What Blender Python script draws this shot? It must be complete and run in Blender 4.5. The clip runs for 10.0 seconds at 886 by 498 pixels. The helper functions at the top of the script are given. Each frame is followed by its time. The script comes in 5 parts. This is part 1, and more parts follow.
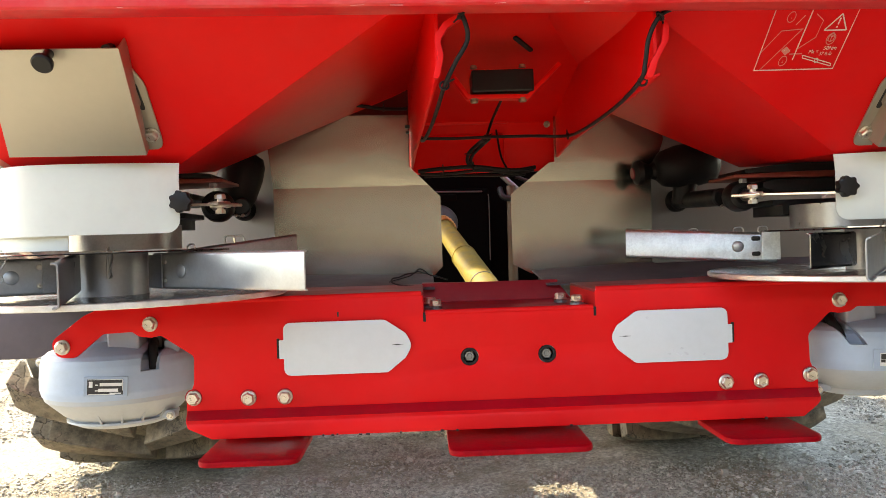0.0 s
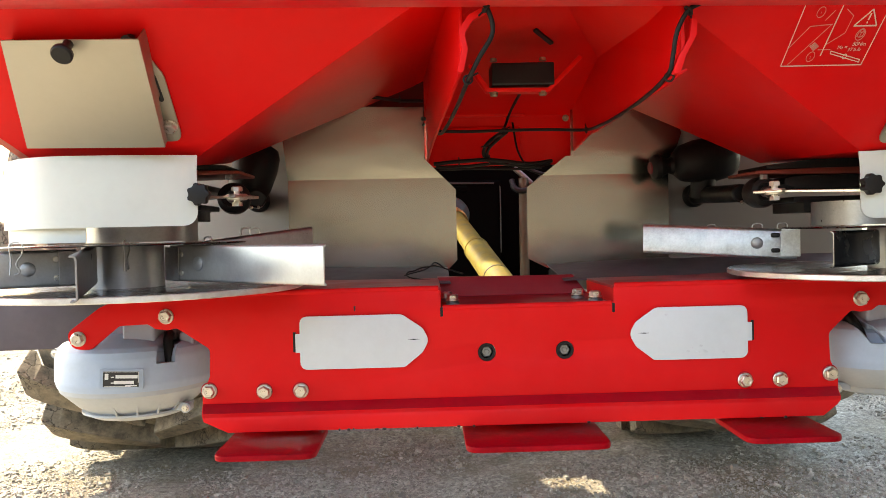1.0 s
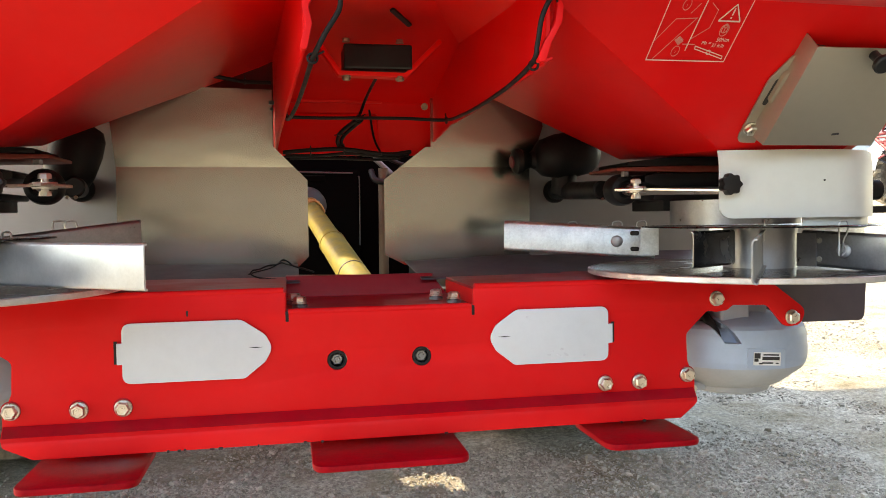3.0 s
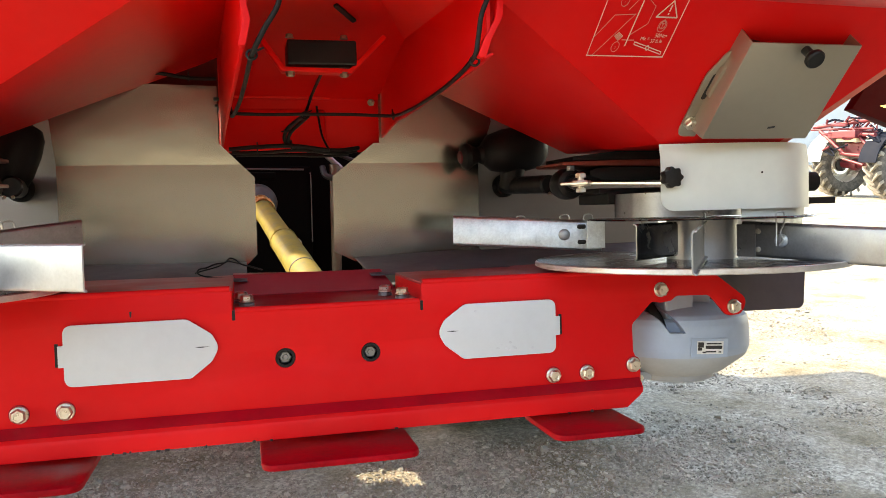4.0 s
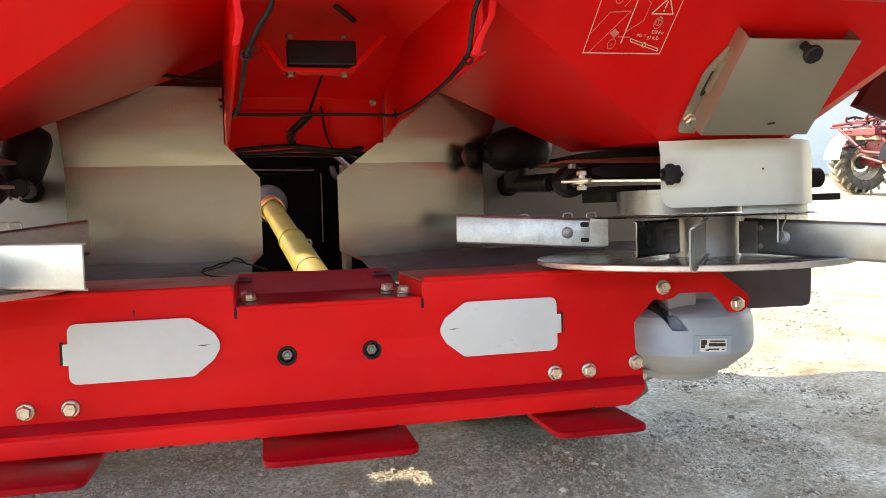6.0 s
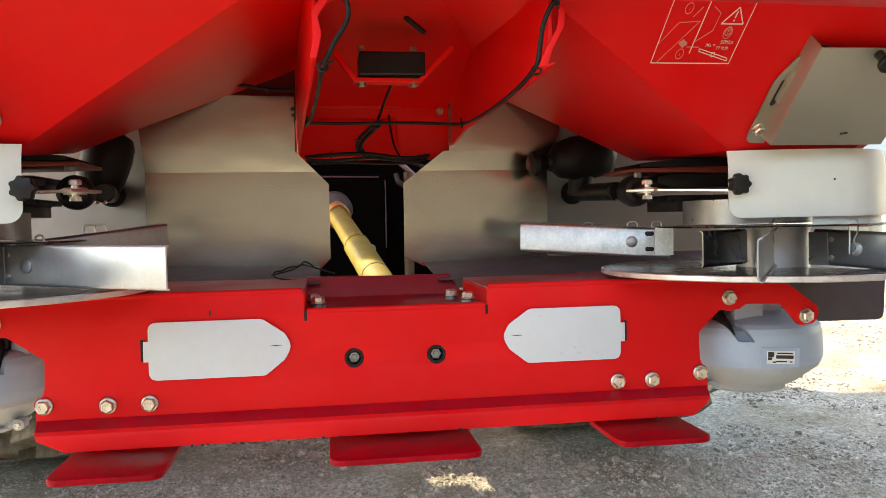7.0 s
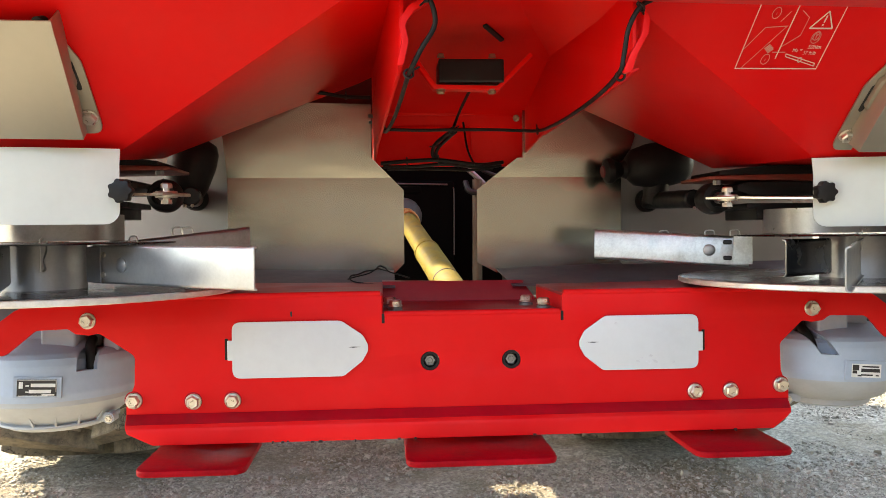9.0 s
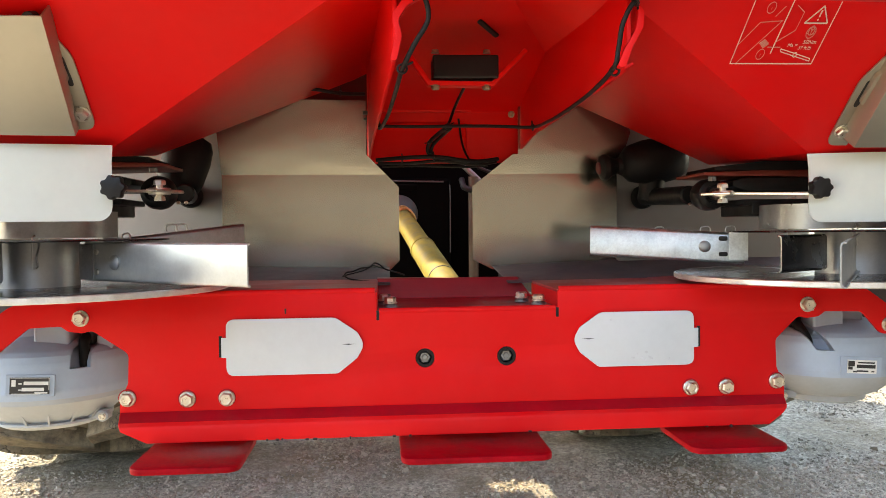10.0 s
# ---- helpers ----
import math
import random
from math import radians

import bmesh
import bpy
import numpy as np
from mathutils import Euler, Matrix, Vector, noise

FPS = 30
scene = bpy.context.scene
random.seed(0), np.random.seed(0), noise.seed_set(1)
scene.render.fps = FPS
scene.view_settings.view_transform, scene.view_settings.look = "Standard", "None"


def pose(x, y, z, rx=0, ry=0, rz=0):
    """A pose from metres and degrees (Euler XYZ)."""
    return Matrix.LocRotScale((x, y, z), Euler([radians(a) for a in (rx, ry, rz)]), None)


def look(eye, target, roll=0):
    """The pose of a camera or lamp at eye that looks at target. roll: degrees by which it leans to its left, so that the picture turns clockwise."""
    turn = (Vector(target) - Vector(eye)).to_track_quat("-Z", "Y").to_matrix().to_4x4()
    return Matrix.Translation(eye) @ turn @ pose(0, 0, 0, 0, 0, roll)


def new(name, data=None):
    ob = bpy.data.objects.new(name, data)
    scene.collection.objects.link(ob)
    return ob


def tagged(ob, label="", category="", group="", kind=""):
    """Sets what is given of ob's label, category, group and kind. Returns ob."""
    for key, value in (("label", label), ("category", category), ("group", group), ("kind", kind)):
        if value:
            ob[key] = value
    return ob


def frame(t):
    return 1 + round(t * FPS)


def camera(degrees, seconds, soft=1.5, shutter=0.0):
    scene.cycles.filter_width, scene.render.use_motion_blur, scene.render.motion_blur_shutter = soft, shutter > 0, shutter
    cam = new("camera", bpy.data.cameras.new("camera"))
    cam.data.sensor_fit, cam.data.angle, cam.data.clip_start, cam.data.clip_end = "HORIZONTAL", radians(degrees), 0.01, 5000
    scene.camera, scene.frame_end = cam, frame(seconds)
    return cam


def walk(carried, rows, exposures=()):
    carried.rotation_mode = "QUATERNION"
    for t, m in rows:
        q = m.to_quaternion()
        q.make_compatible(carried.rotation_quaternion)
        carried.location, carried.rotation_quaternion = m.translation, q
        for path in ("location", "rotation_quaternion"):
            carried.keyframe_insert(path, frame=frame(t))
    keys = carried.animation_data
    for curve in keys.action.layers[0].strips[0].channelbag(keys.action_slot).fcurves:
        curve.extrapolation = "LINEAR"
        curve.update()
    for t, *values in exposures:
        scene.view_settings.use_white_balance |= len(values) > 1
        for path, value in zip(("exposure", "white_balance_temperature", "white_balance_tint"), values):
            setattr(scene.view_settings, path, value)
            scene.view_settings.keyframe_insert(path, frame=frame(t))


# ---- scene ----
# The spreader hangs tilted a little forward on the tractor's linkage; its own frame has the rear beam in y = 0.
cam = camera(58.0, 10.0, soft=0.65)
MACHINE = pose(0, 0, 0.44, -4.5, 0, 0)
PATH = [
    (0.0, (-0.164, -1.639, 0.87), (-0.11, 0.36, 0.854), -1.9),
    (0.5, (-0.167, -1.636, 0.871), (-0.122, 0.363, 0.844), -1.7),
    (1.0, (-0.189, -1.625, 0.881), (-0.149, 0.374, 0.839), -1.4),
    (1.5, (-0.188, -1.581, 0.89), (-0.116, 0.417, 0.834), -1.0),
    (2.0, (-0.194, -1.562, 0.89), (-0.045, 0.431, 0.826), -0.7),
    (2.5, (-0.174, -1.514, 0.9), (0.091, 0.467, 0.828), -0.7),
    (3.0, (-0.156, -1.496, 0.896), (0.222, 0.467, 0.819), -0.8),
    (3.2, (-0.147, -1.492, 0.896), (0.262, 0.466, 0.816), -0.9),
    (4.5, (-0.133, -1.514, 0.896), (0.361, 0.422, 0.803), -1.7),
    (5.0, (-0.118, -1.518, 0.894), (0.371, 0.419, 0.803), -1.8),
    (6.5, (-0.109, -1.519, 0.89), (0.272, 0.443, 0.81), -1.6),
    (7.0, (-0.125, -1.542, 0.891), (0.17, 0.435, 0.825), -1.2),
    (7.5, (-0.148, -1.552, 0.885), (0.065, 0.436, 0.829), -0.8),
    (8.0, (-0.155, -1.552, 0.882), (0.003, 0.441, 0.835), -0.6),
    (8.5, (-0.161, -1.556, 0.885), (-0.021, 0.439, 0.843), -0.5),
    (9.0, (-0.156, -1.553, 0.885), (-0.013, 0.441, 0.843), -0.6),
    (9.5, (-0.156, -1.551, 0.883), (-0.008, 0.443, 0.839), -0.7),
    (10.0, (-0.151, -1.548, 0.882), (-0.001, 0.446, 0.835), -0.7),
]
walk(cam, [(t, MACHINE @ look(eye, target, roll)) for t, eye, target, roll in PATH], exposures=[(0.0, 2.87, 9200, 11), (2.5, 2.87, 9200, 11), (4.5, 2.81, 9200, 11), (6.5, 2.82, 9200, 11), (7.5, 2.93, 9200, 11), (10.0, 2.95, 9200, 11)])

# ---- world, sun, exposure ----
SUN_UP, SUN_AZ = 43.0, -48.0  # degrees above the ground, degrees from +y towards +x
world = bpy.data.worlds.new("world")
scene.world = world
world.use_nodes = True
wn = world.node_tree
sky = wn.nodes.new("ShaderNodeTexSky")
sky.sky_type = "NISHITA"
sky.sun_disc = False
sky.sun_elevation = radians(SUN_UP)
sky.sun_rotation = radians(SUN_AZ)
wn.nodes["Background"].inputs["Strength"].default_value = 0.175
wn.links.new(sky.outputs["Color"], wn.nodes["Background"].inputs["Color"])
sun = new("sun", bpy.data.lights.new("sun", "SUN"))
sun.data.energy = 2.45
sun.data.angle = radians(0.55)
sun.data.color = (1.0, 0.965, 0.90)
sun_way = Vector((math.sin(radians(SUN_AZ)) * math.cos(radians(SUN_UP)), math.cos(radians(SUN_AZ)) * math.cos(radians(SUN_UP)), math.sin(radians(SUN_UP))))
sun.matrix_world = look(sun_way * 30, (0, 0, 0))


# ---- materials ----
def mat(name, color, rough=0.5, metal=0.0, var=0.12, scale=12.0, bump=0.0, bump_scale=60.0, coat=0.0, dust=0.0, dust_color=(0.42, 0.37, 0.29), stretch=None, rough_var=0.1, spec=0.5):
    """A surface with colour and gloss that vary at two scales, fine relief, and dust in patches and on faces that look up."""
    m = bpy.data.materials.new(name)
    m.use_nodes = True
    nt = m.node_tree
    b = nt.nodes["Principled BSDF"]
    tc = nt.nodes.new("ShaderNodeTexCoord")
    mp = nt.nodes.new("ShaderNodeMapping")
    nt.links.new(tc.outputs["Object"], mp.inputs["Vector"])
    if stretch:
        mp.inputs["Scale"].default_value = stretch

    def ntex(sc, detail=6, rgh=0.6):
        n = nt.nodes.new("ShaderNodeTexNoise")
        n.inputs["Scale"].default_value, n.inputs["Detail"].default_value, n.inputs["Roughness"].default_value = sc, detail, rgh
        nt.links.new(mp.outputs["Vector"], n.inputs["Vector"])
        return n.outputs["Fac"]

    def ramp(fac, lo, hi, a, c):
        r = nt.nodes.new("ShaderNodeMapRange")
        r.inputs["From Min"].default_value, r.inputs["From Max"].default_value = lo, hi
        r.inputs["To Min"].default_value, r.inputs["To Max"].default_value = a, c
        nt.links.new(fac, r.inputs["Value"])
        return r.outputs["Result"]

    big, small = ntex(scale), ntex(scale * 9)
    add = nt.nodes.new("ShaderNodeMath")
    add.operation = "ADD"
    nt.links.new(ramp(big, 0.3, 0.7, 1 - var, 1 + var * 0.6), add.inputs[0])
    nt.links.new(ramp(small, 0.3, 0.7, -var * 0.35, var * 0.35), add.inputs[1])
    mul = nt.nodes.new("ShaderNodeMix")
    mul.data_type, mul.blend_type = "RGBA", "MULTIPLY"
    mul.inputs["Factor"].default_value = 1.0
    mul.inputs["A"].default_value = (*color, 1)
    nt.links.new(add.outputs[0], mul.inputs["B"])
    col = mul.outputs["Result"]
    rgh = ramp(big, 0.3, 0.7, max(rough - rough_var, 0.03), min(rough + rough_var, 1))
    if dust > 0:
        geo = nt.nodes.new("ShaderNodeNewGeometry")
        sep = nt.nodes.new("ShaderNodeSeparateXYZ")
        nt.links.new(geo.outputs["Normal"], sep.inputs[0])
        up = ramp(sep.outputs["Z"], 0.2, 1.0, 0.35, 1.0)
        patch = ramp(ntex(scale * 2.3, 8, 0.7), 0.42, 0.68, 0.0, 1.0)
        dm = nt.nodes.new("ShaderNodeMath")
        dm.operation = "MULTIPLY"
        nt.links.new(up, dm.inputs[0])
        nt.links.new(patch, dm.inputs[1])
        dk = nt.nodes.new("ShaderNodeMath")
        dk.operation = "MULTIPLY"
        dk.inputs[1].default_value = dust
        nt.links.new(dm.outputs[0], dk.inputs[0])
        mx = nt.nodes.new("ShaderNodeMix")
        mx.data_type = "RGBA"
        nt.links.new(dk.outputs[0], mx.inputs["Factor"])
        nt.links.new(col, mx.inputs["A"])
        mx.inputs["B"].default_value = (*dust_color, 1)
        col = mx.outputs["Result"]
    nt.links.new(col, b.inputs["Base Color"])
    nt.links.new(rgh, b.inputs["Roughness"])
    b.inputs["Metallic"].default_value = metal
    b.inputs["Specular IOR Level"].default_value = spec
    b.inputs["Coat Weight"].default_value = coat
    b.inputs["Coat Roughness"].default_value = 0.12
    if bump > 0:
        bp = nt.nodes.new("ShaderNodeBump")
        bp.inputs["Strength"].default_value = bump
        bp.inputs["Distance"].default_value = 0.002
        nt.links.new(ntex(bump_scale), bp.inputs["Height"])
        nt.links.new(bp.outputs["Normal"], b.inputs["Normal"])
    return m


def cracked(m, scale=13.0):
    """Weather cracks and dark scuffs cut into the colour and the relief of a rubber."""
    nt = m.node_tree
    b = nt.nodes["Principled BSDF"]
    tc = nt.nodes.new("ShaderNodeTexCoord")
    warp = nt.nodes.new("ShaderNodeTexNoise")
    warp.inputs["Scale"].default_value, warp.inputs["Detail"].default_value = 14.0, 5.0
    nt.links.new(tc.outputs["Object"], warp.inputs["Vector"])
    bend = nt.nodes.new("ShaderNodeMix")
    bend.data_type, bend.blend_type = "RGBA", "LINEAR_LIGHT"
    bend.inputs["Factor"].default_value = 0.07
    nt.links.new(tc.outputs["Object"], bend.inputs["A"])
    nt.links.new(warp.outputs["Color"], bend.inputs["B"])
    cell = nt.nodes.new("ShaderNodeTexVoronoi")
    cell.feature = "DISTANCE_TO_EDGE"
    cell.inputs["Scale"].default_value = scale
    nt.links.new(bend.outputs["Result"], cell.inputs["Vector"])
    wide = nt.nodes.new("ShaderNodeTexNoise")
    wide.inputs["Scale"].default_value = 5.0
    nt.links.new(tc.outputs["Object"], wide.inputs["Vector"])
    span = nt.nodes.new("ShaderNodeMapRange")
    span.inputs["From Min"].default_value, span.inputs["From Max"].default_value = 0.48, 0.68
    span.inputs["To Min"].default_value, span.inputs["To Max"].default_value = 0.0005, 0.05
    nt.links.new(wide.outputs["Fac"], span.inputs["Value"])
    line = nt.nodes.new("ShaderNodeMapRange")
    line.inputs["From Min"].default_value = 0.0
    line.inputs["To Min"].default_value, line.inputs["To Max"].default_value = 0.22, 1.0
    nt.links.new(cell.outputs["Distance"], line.inputs["Value"])
    nt.links.new(span.outputs["Result"], line.inputs["From Max"])
    mul = nt.nodes.new("ShaderNodeMix")
    mul.data_type, mul.blend_type = "RGBA", "MULTIPLY"
    mul.inputs["Factor"].default_value = 1.0
    nt.links.new(b.inputs["Base Color"].links[0].from_socket, mul.inputs["A"])
    nt.links.new(line.outputs["Result"], mul.inputs["B"])
    nt.links.new(mul.outputs["Result"], b.inputs["Base Color"])
    bp = nt.nodes.new("ShaderNodeBump")
    bp.inputs["Strength"].default_value, bp.inputs["Distance"].default_value = 0.7, 0.006
    nt.links.new(line.outputs["Result"], bp.inputs["Height"])
    nt.links.new(b.inputs["Normal"].links[0].from_socket, bp.inputs["Normal"])
    nt.links.new(bp.outputs["Normal"], b.inputs["Normal"])


RED = mat("red_paint", (0.72, 0.008, 0.0115), 0.43, var=0.05, scale=3.0, bump=0.012, bump_scale=30, dust=0.05, rough_var=0.03, spec=0.27)
RED.node_tree.nodes["Principled BSDF"].inputs["IOR"].default_value = 1.32
# Red with pale pink patches, stronger on faces that look up.
RED_PATCHED = mat("pale_patched_red_paint", (0.62, 0.01, 0.016), 0.42, var=0.08, scale=5.0, bump=0.02, bump_scale=60, dust=0.45, dust_color=(0.62, 0.30, 0.24), rough_var=0.06, spec=0.4)
# Darkened red: oil round the bolts, and the shade painted on the lip's ledge.
RED_OILY_SHADE = mat("oily_shaded_red_paint", (0.40, 0.004, 0.013), 0.42, var=0.2, scale=9.0, bump=0.02, bump_scale=60, dust=0.08, dust_color=(0.16, 0.07, 0.06), spec=0.22)
# Foot plate red, stained, with the shade under the machine in its base colour.
RED_FOOT = mat("oily_shaded_foot_paint", (0.34, 0.002, 0.008), 0.52, var=0.35, scale=11.0, bump=0.03, bump_scale=50, rough_var=0.12, spec=0.09)
# Maroon for up-facing sheets: their shade is in the base, with grime and dust.
RED_GRIMY_SHADE = mat("grimy_shaded_maroon_paint", (0.33, 0.005, 0.014), 0.4, var=0.15, scale=7.0, bump=0.05, bump_scale=60, dust=0.12, dust_color=(0.2, 0.13, 0.11))
INOX_DULL = mat("dull_stainless_sheet", (0.30, 0.295, 0.28), 0.46, 0.6, var=0.06, scale=3.0, rough_var=0.04)
INOX_BOX = mat("stainless_cover", (0.455, 0.425, 0.355), 0.55, 0.92, var=0.04, scale=6.0, bump=0.01, bump_scale=40, rough_var=0.04)
ZINC = mat("galvanised_steel", (0.53, 0.54, 0.535), 0.37, 0.65, var=0.14, scale=22.0, bump=0.3, bump_scale=20, rough_var=0.06)
# Paler copy of ZINC: sky reflected in these vanes is put into its colour.
GALV = mat("spangled_lit_galvanised_steel", (0.755, 0.80, 0.785), 0.36, 0.8, var=0.3, scale=20.0, bump=0.3, bump_scale=24, rough_var=0.08)
RIMSTEEL = mat("worn_bright_steel", (0.66, 0.65, 0.63), 0.42, 0.8, var=0.2, scale=40.0, bump=0.1, bump_scale=90, rough_var=0.1)
DULL = mat("dull_galvanised_steel", (0.30, 0.30, 0.305), 0.36, 0.75, var=0.2, scale=30.0, bump=0.08, bump_scale=40, rough_var=0.1)
HUB = mat("matte_hub_steel", (0.40, 0.41, 0.425), 0.42, 0.7, var=0.12, scale=18.0, bump=0.04, bump_scale=60, rough_var=0.06)
STEEL = mat("disc_steel", (0.17, 0.165, 0.165), 0.25, 0.95, var=0.12, scale=14.0, bump=0.04, bump_scale=90, rough_var=0.06, dust=0.03)
WHITE = mat("white_sheet", (0.62, 0.655, 0.61), 0.42, var=0.05, scale=5.0, bump=0.02, bump_scale=50, dust=0.12, rough_var=0.08)
PALE = mat("pale_grey_plastic", (0.59, 0.635, 0.66), 0.45, var=0.05, scale=9.0, dust=0.18, dust_color=(0.5, 0.5, 0.48))
GREY = mat("blue_grey_plastic", (0.34, 0.425, 0.545), 0.48, var=0.08, scale=7.0, bump=0.1, bump_scale=140, dust=0.22)
# Paler copy of GREY: light bounced up from the ground put into the colour.
GREY_BASE = mat("ground_lit_plastic", (0.36, 0.39, 0.42), 0.5, var=0.1, scale=9.0, dust=0.25)
BLACK = mat("black_rubber", (0.008, 0.008, 0.009), 0.5, var=0.25, scale=20.0, bump=0.1, bump_scale=120, dust=0.02, spec=0.22)
BLACK_PL = mat("black_plastic", (0.010, 0.010, 0.011), 0.4, var=0.2, scale=20.0, dust=0.02, spec=0.25)
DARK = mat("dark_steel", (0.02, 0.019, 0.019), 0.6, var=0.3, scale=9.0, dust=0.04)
# Near-black base: the deep shade behind the shaft is put into the colour.
CAVITY = mat("cavity_shade_black", (0.0016, 0.0016, 0.0015), 0.85, var=0.3, scale=9.0, spec=0.025)
GUN = mat("gunmetal_bolt", (0.24, 0.25, 0.26), 0.4, 0.8, var=0.2, scale=60.0)
DIM = mat("greasy_steel_edge", (0.07, 0.07, 0.072), 0.5, 0.6, var=0.3, scale=40.0)
SCUFF = mat("grey_scuff", (0.60, 0.635, 0.67), 0.6, var=0.2, scale=60.0)
BRASSY = mat("yellow_zinc_bolt", (0.36, 0.31, 0.22), 0.4, 0.8, var=0.2, scale=60.0)
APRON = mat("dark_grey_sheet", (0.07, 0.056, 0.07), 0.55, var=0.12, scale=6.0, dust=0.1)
BOLT = mat("zinc_bolt", (0.68, 0.65, 0.58), 0.34, 1.0, var=0.18, scale=90.0, bump=0.05, dust=0.15)
YELLOW = mat("yellow_plastic", (0.175, 0.132, 0.016), 0.68, var=0.4, scale=7.0, dust=0.9, dust_color=(0.092, 0.088, 0.04), spec=0.2)
RUST = mat("brown_bar", (0.075, 0.055, 0.034), 0.6, 0.2, var=0.3, scale=20.0, bump=0.1)
BRASS = mat("rusty_steel", (0.42, 0.23, 0.085), 0.45, 0.8, var=0.3, scale=30.0, bump=0.2)
TYRE = mat("dusty_tyre_rubber", (0.13, 0.11, 0.08), 0.85, var=0.5, scale=5.0, bump=0.6, bump_scale=28, dust=1.0, dust_color=(0.46, 0.38, 0.26))
cracked(TYRE)
DUSK = mat("dark_blue_grey_plastic", (0.03, 0.036, 0.044), 0.5, var=0.15, scale=20.0)
# Salmon paint for the funnel's folded edge as the ground lights it.
SEAM = mat("salmon_lit_edge", (0.58, 0.15, 0.11), 0.45, var=0.1, scale=20.0)
# Dark copy of the red paint: shade on braces and front panels in the colour.
BRACE = mat("shaded_red_paint", (0.10, 0.005, 0.006), 0.6, var=0.15, scale=6.0, dust=0.05, spec=0.2)
DECAL = mat("pale_decal_print", (0.72, 0.58, 0.52), 0.5, var=0.05, scale=40.0)
DECAL_DIM = mat("faint_decal_print", (0.66, 0.24, 0.21), 0.5, var=0.05, scale=40.0)
LABEL_W = mat("white_label_foil", (0.72, 0.72, 0.7), 0.4, var=0.08, scale=60.0)
LABEL_K = mat("black_label_print", (0.02, 0.02, 0.022), 0.45, var=0.1, scale=60.0)
ROD = mat("oily_rod", (0.03, 0.02, 0.017), 0.4, 0.3, var=0.3, scale=30.0)
BRONZE = mat("bronzed_plate", (0.24, 0.05, 0.035), 0.45, 0.3, var=0.2, scale=30.0)
FAR_RED = mat("far_red_paint", (0.13, 0.009, 0.016), 0.5, var=0.1, scale=2.0)
FAR_WHITE = mat("far_white_panel", (0.66, 0.7, 0.7), 0.5, var=0.06, scale=1.0)
FAR_BLUE = mat("far_dark_fender", (0.006, 0.009, 0.017), 0.75, var=0.1, scale=2.0, spec=0.08)
FAR_YELLOW = mat("far_yellow_paint", (0.75, 0.55, 0.05), 0.4, var=0.1, scale=2.0)
FAR_CREAM = mat("far_cream_paint", (0.62, 0.52, 0.34), 0.5, var=0.1, scale=3.0)
RIM = mat("far_rim_paint", (0.6, 0.57, 0.5), 0.3, 0.6, var=0.1, scale=3.0)


def brushed_sheet(name, color, rough, warp=0.006):
    """Rolled stainless sheet: a slight waviness that bends its reflections into soft bands."""
    m = mat(name, color, rough, 1.0, var=0.05, scale=3.0, rough_var=0.04)
    nt = m.node_tree
    b = nt.nodes["Principled BSDF"]
    tc = nt.nodes.new("ShaderNodeTexCoord")
    prev = None
    for stretch, scale, detail, distance in (((0.5, 1.0, 1.0), 5.0, 2.0, warp),):
        mp, n, bp = nt.nodes.new("ShaderNodeMapping"), nt.nodes.new("ShaderNodeTexNoise"), nt.nodes.new("ShaderNodeBump")
        mp.inputs["Scale"].default_value = stretch
        n.inputs["Scale"].default_value, n.inputs["Detail"].default_value = scale, detail
        bp.inputs["Strength"].default_value, bp.inputs["Distance"].default_value = 1.0, distance
        nt.links.new(tc.outputs["Object"], mp.inputs["Vector"])
        nt.links.new(mp.outputs["Vector"], n.inputs["Vector"])
        nt.links.new(n.outputs["Fac"], bp.inputs["Height"])
        if prev:
            nt.links.new(prev.outputs["Normal"], bp.inputs["Normal"])
        prev = bp
    nt.links.new(prev.outputs["Normal"], b.inputs["Normal"])
    return m


INOX = brushed_sheet("stainless_sheet", (0.385, 0.368, 0.318), 0.24)


# ---- mesh helpers ----
def settle(at, parent):
    """No piece lies deeper than thing > part > sub-part: a deeper one moves up beside its carrier."""
    while parent is not None and parent.parent is not None and parent.parent.parent is not None:
        at, parent = parent.matrix_basis @ (at if at is not None else Matrix()), parent.parent
    return at, parent


def part(name, bm, material, parent=None, label="", at=None, smooth=None):
    """Links a bmesh as one mesh object under a thing or part. smooth: the angle in degrees under which edges are shaded round."""
    me = bpy.data.meshes.new(name)
    at, parent = settle(at, parent)
    bmesh.ops.recalc_face_normals(bm, faces=bm.faces[:])
    if smooth:
        lim = radians(smooth)
        for f in bm.faces:
            f.smooth = True
        for e in bm.edges:
            if len(e.link_faces) == 2 and e.calc_face_angle(0) > lim:
                e.smooth = False
    bm.to_mesh(me)
    bm.free()
    me.materials.append(material)
    ob = new(name, me)
    if at is not None:
        ob.matrix_basis = at
    if parent is not None:
        ob.parent = parent
    if label:
        tagged(ob, label)
    return ob


def again(ob, m, parent=None):
    """Another object on the same mesh."""
    o = new(ob.name.split(".")[0], ob.data)
    o.matrix_basis, o.parent = settle(m, parent or ob.parent)
    if "label" in ob:
        tagged(o, ob["label"])
    return o


def edge_bevel(bm, off, segs=2, angle=35):
    es = [e for e in bm.edges if len(e.link_faces) == 2 and e.calc_face_angle(0) > radians(angle)]
    if es and off > 0:
        bmesh.ops.bevel(bm, geom=es, offset=off, segments=segs, affect="EDGES", profile=0.6, clamp_overlap=True)


def to_xz(u, v, w):
    return (u, w, v)


